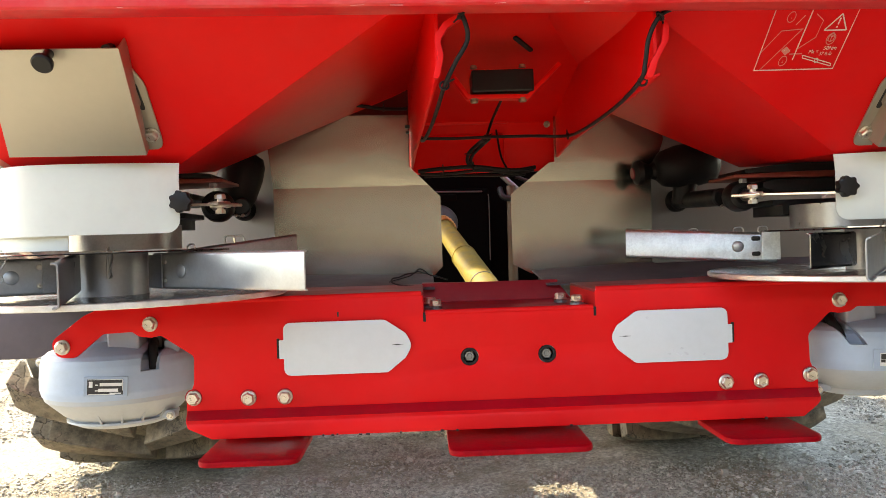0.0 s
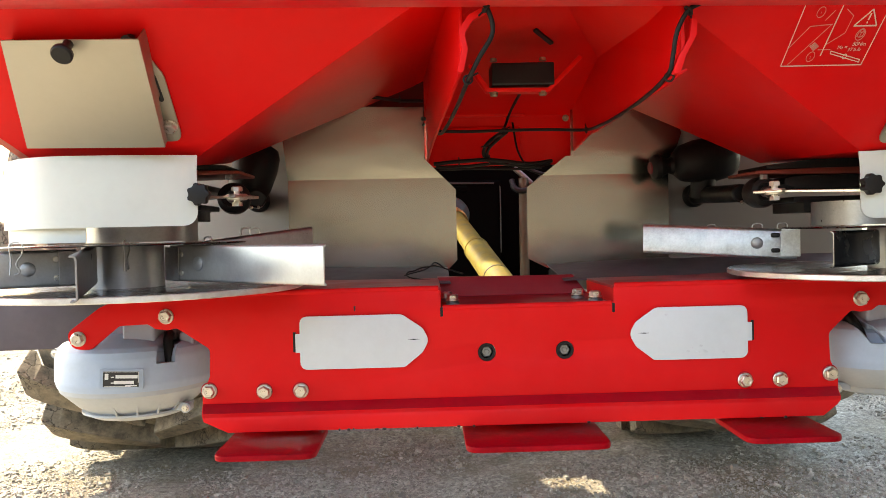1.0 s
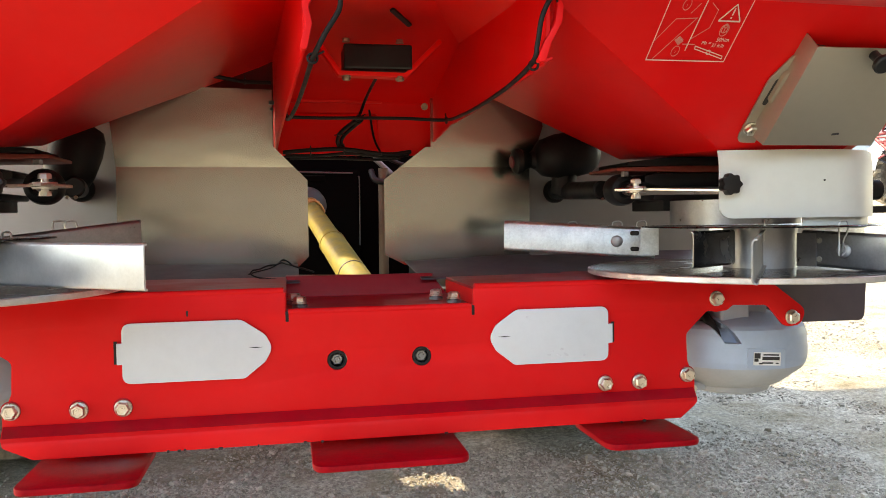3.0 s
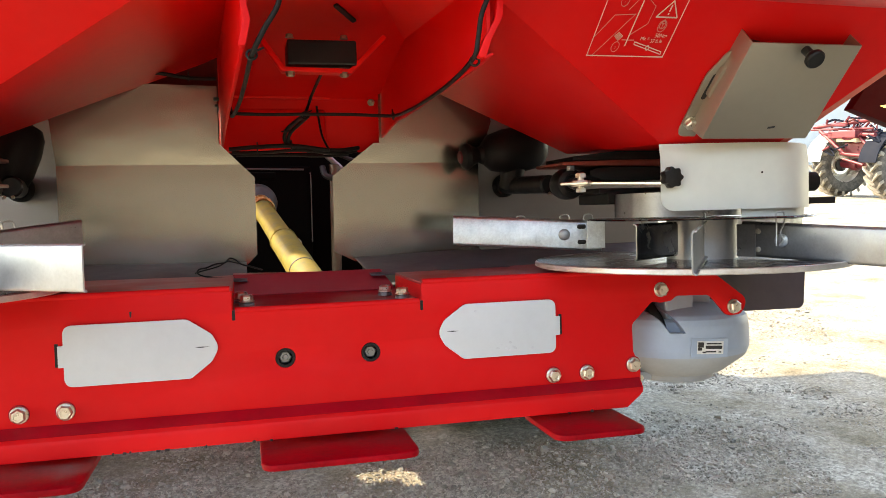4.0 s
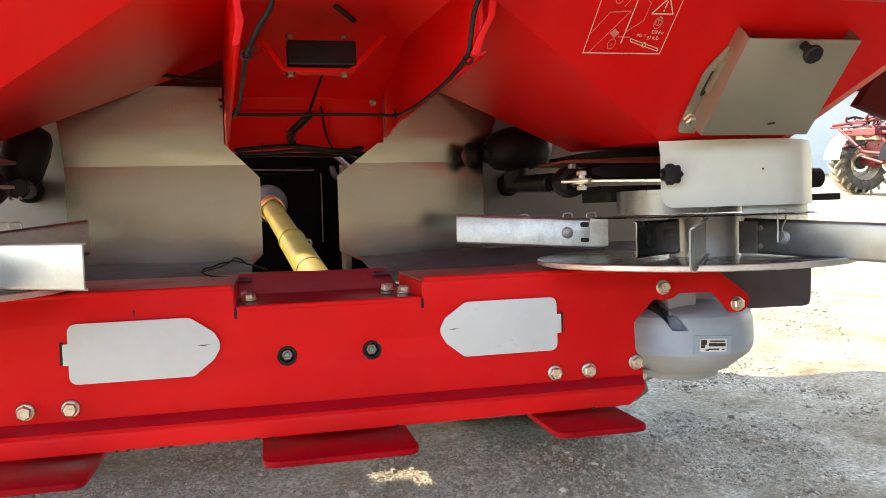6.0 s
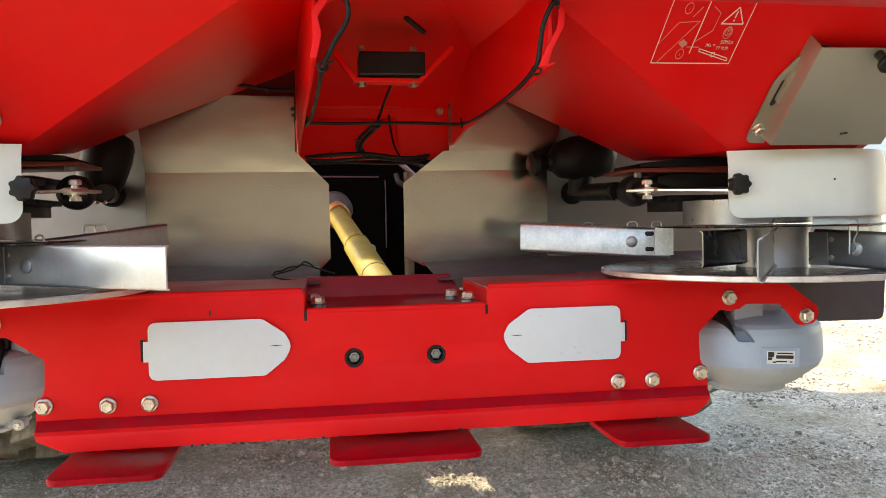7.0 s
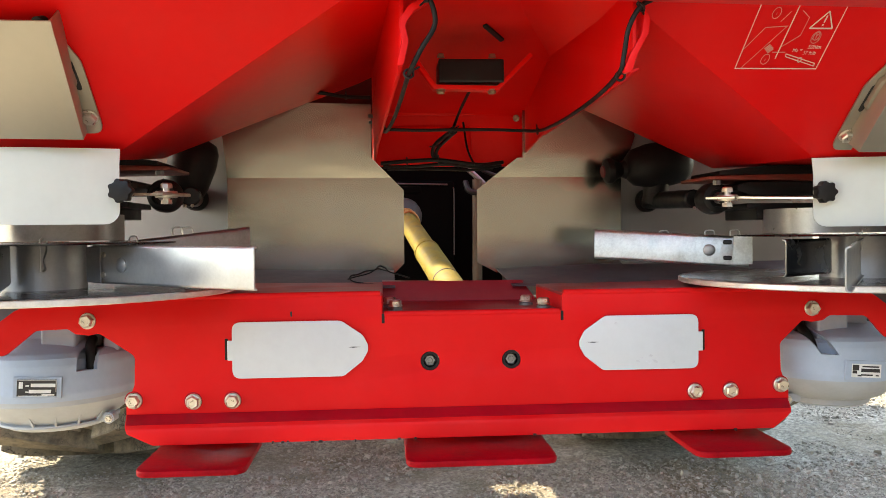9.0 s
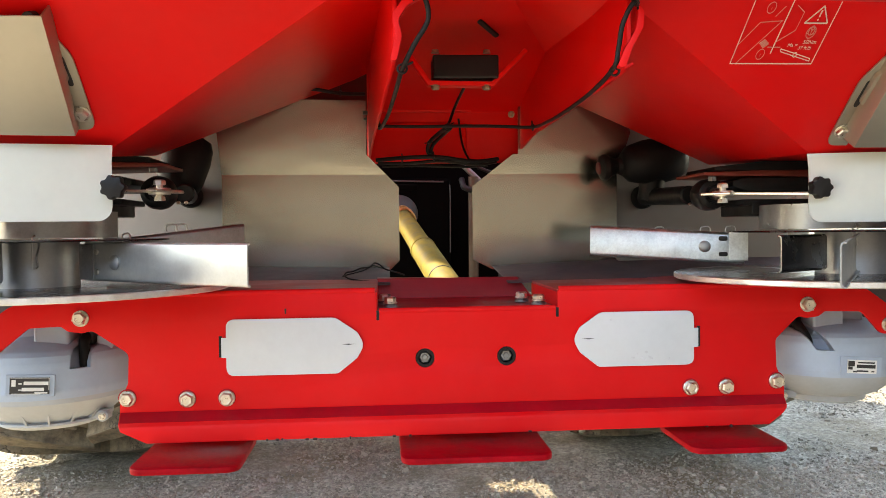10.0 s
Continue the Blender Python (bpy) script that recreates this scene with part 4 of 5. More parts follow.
# deflector sheets behind the discs
for s, inner, outer, up_x, up_z, chin in ((-1, 0.108, 0.553, 0.562, 1.127, 0.19), (1, 0.083, 0.470, 0.506, 1.134, 0.204)):
    def sheet_y(x, z):
        d = z - 1.027
        return 0.522 + (-0.04 if s < 0 else 0.035) * (x - inner) - (-0.02 * d - 0.24 * d * d if d < 0 else 0.13 * d - 0.72 * d * d if d < 0.07 else 0.00353 + 0.029 * d)

    fold_x = inner + (0.19 - inner) * 0.385
    lower = [(inner, 0.805), (0.135, 0.778), (outer, 0.793), (outer, 1.027), (fold_x, 1.027), (inner, 0.995)]
    upper = [(0.19, 1.078), (chin, 1.09 if s < 0 else 1.078), (chin, 1.215), (0.36, 1.217), (outer + 0.02, 1.20), (up_x, up_z)]
    bm = quads([(s * x, 0, z) for x, z in lower + upper], [(0, 1, 2, 3, 4, 5), (4, 3, 11, 10, 9, 8, 7, 6)])
    for k in [*range(-14, 0), *range(1, 12)]:
        bmesh.ops.bisect_plane(bm, geom=bm.verts[:] + bm.edges[:] + bm.faces[:], plane_co=(0, 0, 1.027 + 0.0165 * k), plane_no=(0, 0, 1))
    for v in bm.verts:
        v.co.y = sheet_y(abs(v.co.x), v.co.z)
    bmesh.ops.solidify(bm, geom=bm.faces[:], thickness=0.002)
    part("deflector_sheet", bm, INOX, spreader, "brushed stainless deflector sheet with a cross fold", smooth=4)
    part("side_sheet", quads([(s * (outer - 0.03), 0.545, 0.785), (s * 1.0, 0.65, 0.785), (s * 1.0, 0.65, 1.25), (s * (outer - 0.03), 0.54, 1.25)], [(0, 1, 2, 3)], 0.002), INOX_DULL, spreader, "dull stainless side sheet", smooth=15)
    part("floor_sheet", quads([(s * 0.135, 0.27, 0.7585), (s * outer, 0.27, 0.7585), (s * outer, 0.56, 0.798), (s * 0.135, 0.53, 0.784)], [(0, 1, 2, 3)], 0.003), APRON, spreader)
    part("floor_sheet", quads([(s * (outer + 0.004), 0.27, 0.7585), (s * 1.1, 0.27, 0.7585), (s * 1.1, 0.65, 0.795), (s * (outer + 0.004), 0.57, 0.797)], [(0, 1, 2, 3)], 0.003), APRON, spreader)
# Dark plate beside the notch that stands in for shadow.
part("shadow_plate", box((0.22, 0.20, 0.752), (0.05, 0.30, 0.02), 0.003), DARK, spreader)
part("sheet_clip", join(box((-0.19, 0.448, 1.175), (0.012, 0.012, 0.008), 0.001), box((-0.19, 0.45, 1.16), (0.008, 0.01, 0.006), 0.001)), DARK, spreader)


# outlet covers with star knob
def outlet_cover(s):
    path = []
    x0 = 0.632 if s > 0 else 0.60
    y0 = -0.13 if s > 0 else -0.175
    for i in range(13):
        f = i / 12
        path.append((s * (x0 + 0.385 * f), y0 - 0.035 * math.sin(math.pi * min(f * 0.9, 1)) + 0.085 * max(0, f - 0.62) ** 2 * 7))
    vs, fs, n = [], [], len(path)
    up = 0.016 if s < 0 else 0.0
    levels = [(0.888 + up, 0.0), (0.988 + up, 0.0), (1.015 + up, 0.006)]
    for z, dy in levels:
        vs += [(x, y + dy, z) for x, y in path]
    for r in range(2):
        fs += [(r * n + i, r * n + i + 1, (r + 1) * n + i + 1, (r + 1) * n + i) for i in range(n - 1)]
    bm = quads(vs, fs)
    corner = [v for v in bm.verts if abs(v.co.x - s * x0) < 1e-4 and v.co.z < 0.92]
    bmesh.ops.bevel(bm, geom=corner, offset=0.024, segments=5, affect="VERTICES", profile=0.5)
    far_top = [v for v in bm.verts if abs(v.co.x - path[-1][0]) < 1e-4 and v.co.z > 1.0]
    bmesh.ops.bevel(bm, geom=far_top, offset=0.022, segments=3, affect="VERTICES", profile=0.5)
    bmesh.ops.solidify(bm, geom=bm.faces[:], thickness=0.003)
    c = part("outlet_cover", bm, WHITE, spreader, "white sheet-metal outlet cover with a rounded corner", smooth=40)
    low = [(x, y + 0.014, 0.866 if s > 0 else 0.878) for x, y in path[5 if s > 0 else 6:]]
    m = len(low)
    part("inner_cover", quads(low + [(x, y, 0.93) for x, y, _ in low], [(i, i + 1, i + m + 1, i + m) for i in range(m - 1)], 0.002), WHITE, c, "pale inner cover sheet", smooth=40)
    if s > 0:
        part("rivet_hole", lathe([(0, 0), (0.002, 0), (0.002, 0.001), (0, 0.001)], 12, "y", (0.822, y0 - 0.0405, 0.957)), DARK, c)
    kx = s * (x0 + (0.012 if s > 0 else -0.008))
    part("star_knob", star_knob(0.021, 0.02), BLACK_PL, c, "black plastic star knob", Matrix.Translation((kx, y0 - 0.028, 0.951 + up * 0.5)), smooth=40)
    return c


for s in (-1, 1):
    outlet_cover(s)


# setting boxes on the funnels
def on_funnel(x, z, w=0.0):
    """A point on the funnels' rear slope, w metres proud of it."""
    y = -0.12 - 1.2 * (z - 1.02)
    return (x, y - w * 0.64, z - w * 0.77)


def setting_box(s):
    if s > 0:
        front = [(0.672, -0.207, 1.017), (0.890, -0.207, 1.017), (0.890, -0.350, 1.160), (0.677, -0.350, 1.160)]
        back = [(0.672, -0.154, 1.047), (0.890, -0.154, 1.047), (0.890, -0.318, 1.190), (0.673, -0.324, 1.190)]
    else:
        front = [(-0.637, -0.229, 1.039), (-0.873, -0.232, 1.042), (-0.835, -0.381, 1.191), (-0.625, -0.379, 1.189)]
        back = [(-0.652, -0.168, 1.061), (-0.873, -0.170, 1.064), (-0.835, -0.335, 1.205), (-0.622, -0.352, 1.215)]
    b = part("setting_cover", quads(front + back, [(0, 1, 2, 3), (0, 3, 7, 4), (1, 5, 6, 2)], 0.003, 0.0025), INOX_BOX, spreader, "folded stainless cover over the setting scale", smooth=40)
    zs = 0.0 if s > 0 else 0.028
    x_in = 0.676 if s > 0 else 0.642
    outline = rounded([(x_in + 0.02, 1.035 + zs), (x_in - 0.021, 1.035 + zs), (x_in - 0.026, 1.130 + zs), (x_in - 0.006, 1.165 + zs), (x_in + 0.02, 1.165 + zs)], [0, 0.018, 0.022, 0.012, 0], 5)
    fl = part("slotted_flange", plate([(s * x, z) for x, z in outline], 0.004, put=lambda u, v, w: on_funnel(u, v, w + 0.006), bevel=0.0012), INOX_BOX, b, "slotted pivot plate under the cover", smooth=40)
    part("slot", plate(rounded([(s * (x_in - 0.004), 1.095 + zs), (s * (x_in - 0.013), 1.095 + zs), (s * (x_in - 0.013), 1.132 + zs), (s * (x_in - 0.004), 1.132 + zs)], 0.005, 4), 0.001, put=lambda u, v, w: on_funnel(u, v, w + 0.0101), bevel=0), DARK, fl)
    part("latch", plate(rounded([(s * (x_in + 0.004), 1.100 + zs), (s * (x_in - 0.010), 1.104 + zs), (s * (x_in - 0.010), 1.142 + zs), (s * (x_in + 0.002), 1.150 + zs)], 0.005, 4), 0.010, put=lambda u, v, w: on_funnel(u, v, w + 0.0105), bevel=0.002), INOX_BOX, b, "bent latch plate", smooth=40)
    if s > 0:
        part("scuff_mark", box((0.800, -0.2285, 1.0355), (0.014, 0.0008, 0.0042), 0.0003, Matrix.Rotation(radians(45), 3, "X") @ Matrix.Rotation(radians(-8), 3, "Y")), DIM, b)
    tilt = Matrix.Rotation(radians(50), 4, "X")
    again(bolt, Matrix.Translation(on_funnel(s * (x_in - 0.008), 1.06 + zs, 0.011)) @ tilt @ Matrix.Scale(0.88, 4), b)
    gx, gy, gz = (0.784, -0.342, 1.153) if s > 0 else (-0.734, -0.376, 1.185)
    part("grip", lathe([(0, 0), (0.0140, 0), (0.0165, 0.003), (0.0162, 0.009), (0.012, 0.014), (0.008, 0.02), (0.008, 0.036), (0, 0.036)], 28, (0, 0.74, 0.67), (gx, gy - 0.026, gz - 0.024)), BLACK_PL, b, "black round plastic grip", smooth=40)
    part("rear_lug", rod((gx - s * 0.085, gy + 0.01, gz + 0.005), (gx - s * 0.085, gy + 0.03, gz + 0.012), 0.009, 14), DARK, b, smooth=40)
    return b


for s in (-1, 1):
    setting_box(s)

# ---- actuators under the funnels ----
def actuator(s):
    x = 0.545 if s > 0 else -0.577
    xm = x - 0.003 if s > 0 else -0.655
    xf, yf = (0.530, 0.01) if s > 0 else (-0.570, 0.0)
    lever = Vector((0.655 if s > 0 else -0.622, -0.135 if s > 0 else -0.165, 0)) - Vector((xf, yf, 0))
    z = 0.952 if s > 0 else 0.966
    a = part("actuator", rod((x, 0.22, z + 0.003), (x if s > 0 else x - 0.07, 0.56, z + 0.012), 0.0215, 20, bevel=0.004), BLACK_PL, spreader, "black electric actuator with a push rod", smooth=40)
    part("end_cap", lathe([(0, 0), (0.026, 0.002), (0.031, 0.014), (0.031, 0.04), (0.026, 0.05), (0, 0.05)], 22, (0, 1, 0), (x if s > 0 else x - 0.066, 0.53, z + 0.012)), BLACK, a, smooth=40)
    part("motor_boot", lathe([(0, -0.088), (0.030, -0.086), (0.046, -0.07), (0.056, -0.03), (0.058, 0.02), (0.054, 0.055), (0.044, 0.074), (0.02, 0.082), (0, 0.083)], 32, (1, 0.15, 0.12) if s > 0 else (0.32, 0.1, 1), (xm, 0.45, z + 0.1) if s > 0 else (-0.632, 0.45, z + 0.078)), BLACK, a, "black rubber motor boot", smooth=50)
    if s > 0:
        cap = part("boot_collar", lathe([(0, 0), (0.020, 0), (0.031, 0.006), (0.034, 0.018), (0.024, 0.032), (0.019, 0.046), (0.026, 0.06), (0, 0.06)], 26, (1, 0.1, 0.1), (0.40, 0.45, z + 0.083)), BLACK, a, smooth=45)
        part("red_plug", lathe([(0, 0), (0.014, 0), (0.016, 0.003), (0, 0.006)], 18, (1, 0.1, 0.1), (0.3955, 0.4495, z + 0.082)), FAR_RED, cap)
    part("neck", rod((xm, 0.45, z + 0.075), ((x if s > 0 else x - 0.06) - 0.01, 0.47, z + 0.004), 0.034, 20, 0.028), BLACK_PL, a, smooth=40)
    part("bellows", lathe([(0, -0.034), (0.026, -0.034), (0.031, -0.028), (0.0345, -0.012), (0.0345, 0.012), (0.031, 0.026), (0.022, 0.032), (0.02, 0.032), (0.018, 0.024), (0, 0.024)], 28, (0, -1, 0), (x + (0.012 if s > 0 else -0.033), 0.145, z)), BLACK, a, smooth=40)
    part("push_rod", rod((x + (0.010 if s > 0 else -0.028), 0.11, z), (xf, yf + 0.018, z - 0.004), 0.0125, 16), ROD, a, smooth=40)
    part("fork_eye", lathe([(0.006, -0.006), (0.02, -0.006), (0.022, 0), (0.02, 0.006), (0.006, 0.006), (0.006, -0.006)], 24, "z", (xf, yf, z - 0.004)), BOLT, a, smooth=40)
    part("fork_plate", box((xf - s * 0.012, yf - 0.004, z - 0.004), (0.062 if s > 0 else 0.095, 0.022, 0.006), 0.002, Matrix.Rotation(math.atan2(lever.y, lever.x), 3, "Z")), BOLT, a, "bright fork plate")
    part("fork_pin", join(rod((xf, yf, z - 0.022), (xf, yf, z + 0.016), 0.0065, 14), lathe([(0, 0), (0.012, 0), (0.011, 0.008), (0.008, 0.010), (0, 0.010)], 6, "z", (xf, yf, z + 0.008)), lathe([(0, 0), (0.011, 0), (0.010, 0.008), (0, 0.008)], 6, "z", (xf, yf, z - 0.022))), BOLT, a, smooth=30)
    part("lever", box(Vector((xf, yf, z - 0.0075)) + lever / 2, (lever.length, 0.020, 0.005), 0.001, Matrix.Rotation(math.atan2(lever.y, lever.x), 3, "Z") @ Matrix.Rotation(0.045, 3, "Y")), BOLT, a, "bright flat steel lever")
    part("collar_screw", join(*[lathe([(0, 0), (0.004, 0), (0.003, 0.004), (0, 0.004)], 10, (0, -1, -0.6), (x + dx, 0.2, z - 0.018)) for dx in (-0.008, 0.008)]), BOLT, a)
    # outlet slide: gasket, flange, slide and its stepped carrier, one under the other
    dx, dz, rise = (0.0, 0.0, 0.0) if s > 0 else (0.060, 0.013, 0.013)

    def layer(name, outline, metal, y, label=""):
        part(name, plate(rounded([(s * (u + dx), v + dz + (rise if v > 0.9865 else 0.0)) for u, v in outline], 0.003, 3), 0.16, level=y, bevel=0.0025), metal, a, label, smooth=40)

    layer("gasket", [(0.553, 1.001), (0.556, 1.010), (0.66, 1.021), (0.93, 1.021), (0.93, 1.003)], BLACK, 0.105)
    layer("flange_plate", [(0.528, 0.991), (0.528, 0.998), (0.65, 1.0015), (0.93, 1.003), (0.93, 0.987), (0.756, 0.987)], BRONZE, 0.10, "bronze-red painted flange plate")
    layer("slide", [(0.592, 0.968), (0.592, 0.979), (0.615, 0.9855), (0.93, 0.9865), (0.93, 0.955), (0.624, 0.957)], BLACK_PL, 0.10)
    layer("slide_carrier", [(0.612, 0.928), (0.612, 0.940), (0.93, 0.940), (0.93, 0.905), (0.634, 0.905), (0.634, 0.928)], BLACK_PL, 0.10)
    for u in (0.668, 0.680):
        part("carrier_pin", rod((s * (u + dx), 0.112, 0.894 + dz), (s * (u + dx), 0.112, 0.906 + dz), 0.003, 10), DARK, a)
    part("flange_bolt", lathe([(0, 0), (0.009, 0), (0.009, 0.009), (0.006, 0.012), (0, 0.012)], 6, "z", (s * (0.553 + dx), 0.115, 0.980 + dz + rise)), GUN, a, smooth=30)
    return a


for s in (-1, 1):
    actuator(s)
part("valve_end", rod((1.02, 0.05, 0.945), (1.118, 0.05, 0.945), 0.022, 20, bevel=0.004), BLACK, spreader, smooth=40)
part("end_bar", box((1.10, 0.05, 0.902), (0.12, 0.03, 0.015), 0.002), BLACK_PL, spreader)

# sensor bracket between the cheeks
br = part("sensor_bracket", quads([(-0.09, 0.0, 1.222), (-0.055, 0.0, 1.172), (0.065, 0.0, 1.170), (0.13, 0.0, 1.235), (-0.09, 0.03, 1.222), (-0.055, 0.03, 1.172), (0.065, 0.03, 1.17), (0.13, 0.03, 1.235)], [(0, 1, 5, 4), (1, 2, 6, 5), (2, 3, 7, 6)], 0.009, 0.002), RED, spreader, "red bent strap holding a black module", smooth=20)
part("module", box((0.014, 0.03, 1.198), (0.128, 0.07, 0.046), 0.004), BLACK_PL, br, "black control module")
small_bolt = part("bolt", hex_bolt(), BRASSY, br, "small yellow-zinc bolt", Matrix.Translation((-0.045, 0.008, 1.1635)) @ Matrix.Rotation(radians(90), 4, "X") @ Matrix.Scale(0.62, 4))
for x in (-0.045, 0.055):
    if x > 0:
        again(small_bolt, Matrix.Translation((x, 0.008, 1.1635)) @ Matrix.Rotation(radians(90), 4, "X") @ Matrix.Scale(0.62, 4), br)
    again(small_bolt, Matrix.Translation((x, 0.0, 1.224)) @ lie @ Matrix.Scale(0.5, 4), br)
again(small_bolt, Matrix.Translation((0.135, 0.2, 1.135)) @ Matrix.Rotation(radians(-35), 4, "Z") @ Matrix.Scale(0.5, 4), spreader)


# cables
def cable(points, r=0.0036):
    return part("cable", tube(points, r, 8, 6), BLACK, spreader, "black sheathed cable", smooth=80)


cable([(0.235, -0.44, 1.215), (0.206, -0.445, 1.200), (0.190, -0.44, 1.170), (0.186, -0.43, 1.135), (0.184, -0.41, 1.112), (0.192, -0.25, 1.104), (0.194, -0.05, 1.102), (0.192, 0.10, 1.104), (0.186, 0.24, 1.112), (0.10, 0.252, 1.116), (0.0, 0.25, 1.116), (-0.08, 0.25, 1.115), (-0.165, 0.25, 1.117)])
cable([(-0.11, -0.44, 1.222), (-0.093, -0.445, 1.210), (-0.084, -0.44, 1.175), (-0.104, -0.43, 1.140), (-0.120, -0.40, 1.112), (-0.128, -0.25, 1.103), (-0.138, -0.05, 1.098), (-0.150, 0.10, 1.095), (-0.155, 0.24, 1.110)])
cable([(0.028, 0.10, 1.19), (0.021, 0.30, 1.17), (0.008, 0.32, 1.135), (-0.002, 0.28, 1.118)], 0.0035)
cable([(-0.002, 0.26, 1.114), (-0.012, 0.36, 1.115), (-0.032, 0.42, 1.10), (-0.036, 0.45, 1.08), (-0.02, 0.46, 1.064), (0.01, 0.46, 1.06), (0.07, 0.45, 1.055)], 0.0048)
cable([(0.006, 0.27, 1.114), (-0.002, 0.37, 1.112), (-0.022, 0.43, 1.096), (-0.027, 0.455, 1.078), (-0.01, 0.46, 1.062), (0.03, 0.455, 1.052)], 0.0045)
cable([(0.050, 0.535, 1.172), (0.058, 0.51, 1.10), (0.07, 0.47, 1.058)], 0.0028)
cable([(-0.165, 0.475, 1.060), (-0.10, 0.46, 1.064), (-0.02, 0.455, 1.066), (0.06, 0.455, 1.056), (0.10, 0.46, 1.055), (0.145, 0.475, 1.062)], 0.0052)
cable([(-0.16, 0.48, 1.052), (-0.08, 0.47, 1.052), (0.0, 0.46, 1.056), (0.09, 0.46, 1.047), (0.14, 0.48, 1.055)], 0.0042)
cable([(-0.15, 0.49, 1.046), (-0.05, 0.48, 1.046), (0.05, 0.47, 1.042), (0.12, 0.49, 1.046)], 0.0034)
cable([(-0.41, 0.44, 1.235), (-0.33, 0.43, 1.232), (-0.25, 0.44, 1.222), (-0.19, 0.45, 1.222)], 0.0045)
cable([(-0.10, 0.37, 0.776), (-0.124, 0.37, 0.784), (-0.147, 0.37, 0.791), (-0.158, 0.365, 0.801), (-0.171, 0.36, 0.806), (-0.184, 0.35, 0.797), (-0.203, 0.34, 0.795), (-0.222, 0.33, 0.788), (-0.236, 0.32, 0.786), (-0.240, 0.31, 0.779), (-0.228, 0.30, 0.7725), (-0.205, 0.29, 0.769), (-0.184, 0.285, 0.7675)], 0.0019)
cable([(-0.149, 0.372, 0.792), (-0.165, 0.36, 0.797), (-0.176, 0.35, 0.800), (-0.198, 0.345, 0.789), (-0.232, 0.335, 0.781), (-0.246, 0.33, 0.777)], 0.0016)


def cable_tie(at, d, r=0.008):
    """A zip tie round a cable that runs along d, with its clipped tail."""
    d = Vector(d).normalized()
    u = d.orthogonal().normalized()
    v = d.cross(u)
    ring = [Vector(at) + r * (math.cos(k * 0.63) * u + math.sin(k * 0.63) * v) for k in range(11)]
    part("cable_tie", join(tube(ring, 0.0018, 6, 2), box(Vector(at) + u * r, (0.006, 0.006, 0.006), 0.001), rod(Vector(at) + u * r, Vector(at) + u * (r + 0.012) + v * 0.004, 0.0016, 6)), BLACK_PL, spreader)


for at, d in (((0.206, -0.445, 1.20), (1, 0, 1)), ((0.188, -0.405, 1.11), (0, 1, 0.3)), ((0.188, 0.23, 1.11), (1, 0, 0)), ((-0.093, -0.445, 1.208), (1, 0, -1)), ((-0.12, -0.40, 1.113), (0, 1, -0.2)), ((-0.002, 0.26, 1.115), (0, 1, 0)), ((-0.03, 0.42, 1.10), (0, 0.5, -1)), ((-0.02, 0.457, 1.064), (1, 0, 0)), ((-0.155, 0.25, 1.116), (1, 0, 0)), ((-0.10, 0.462, 1.06), (1, 0, 0)), ((-0.25, 0.44, 1.222), (1, 0, 0))):
    cable_tie(at, d, 0.0066)


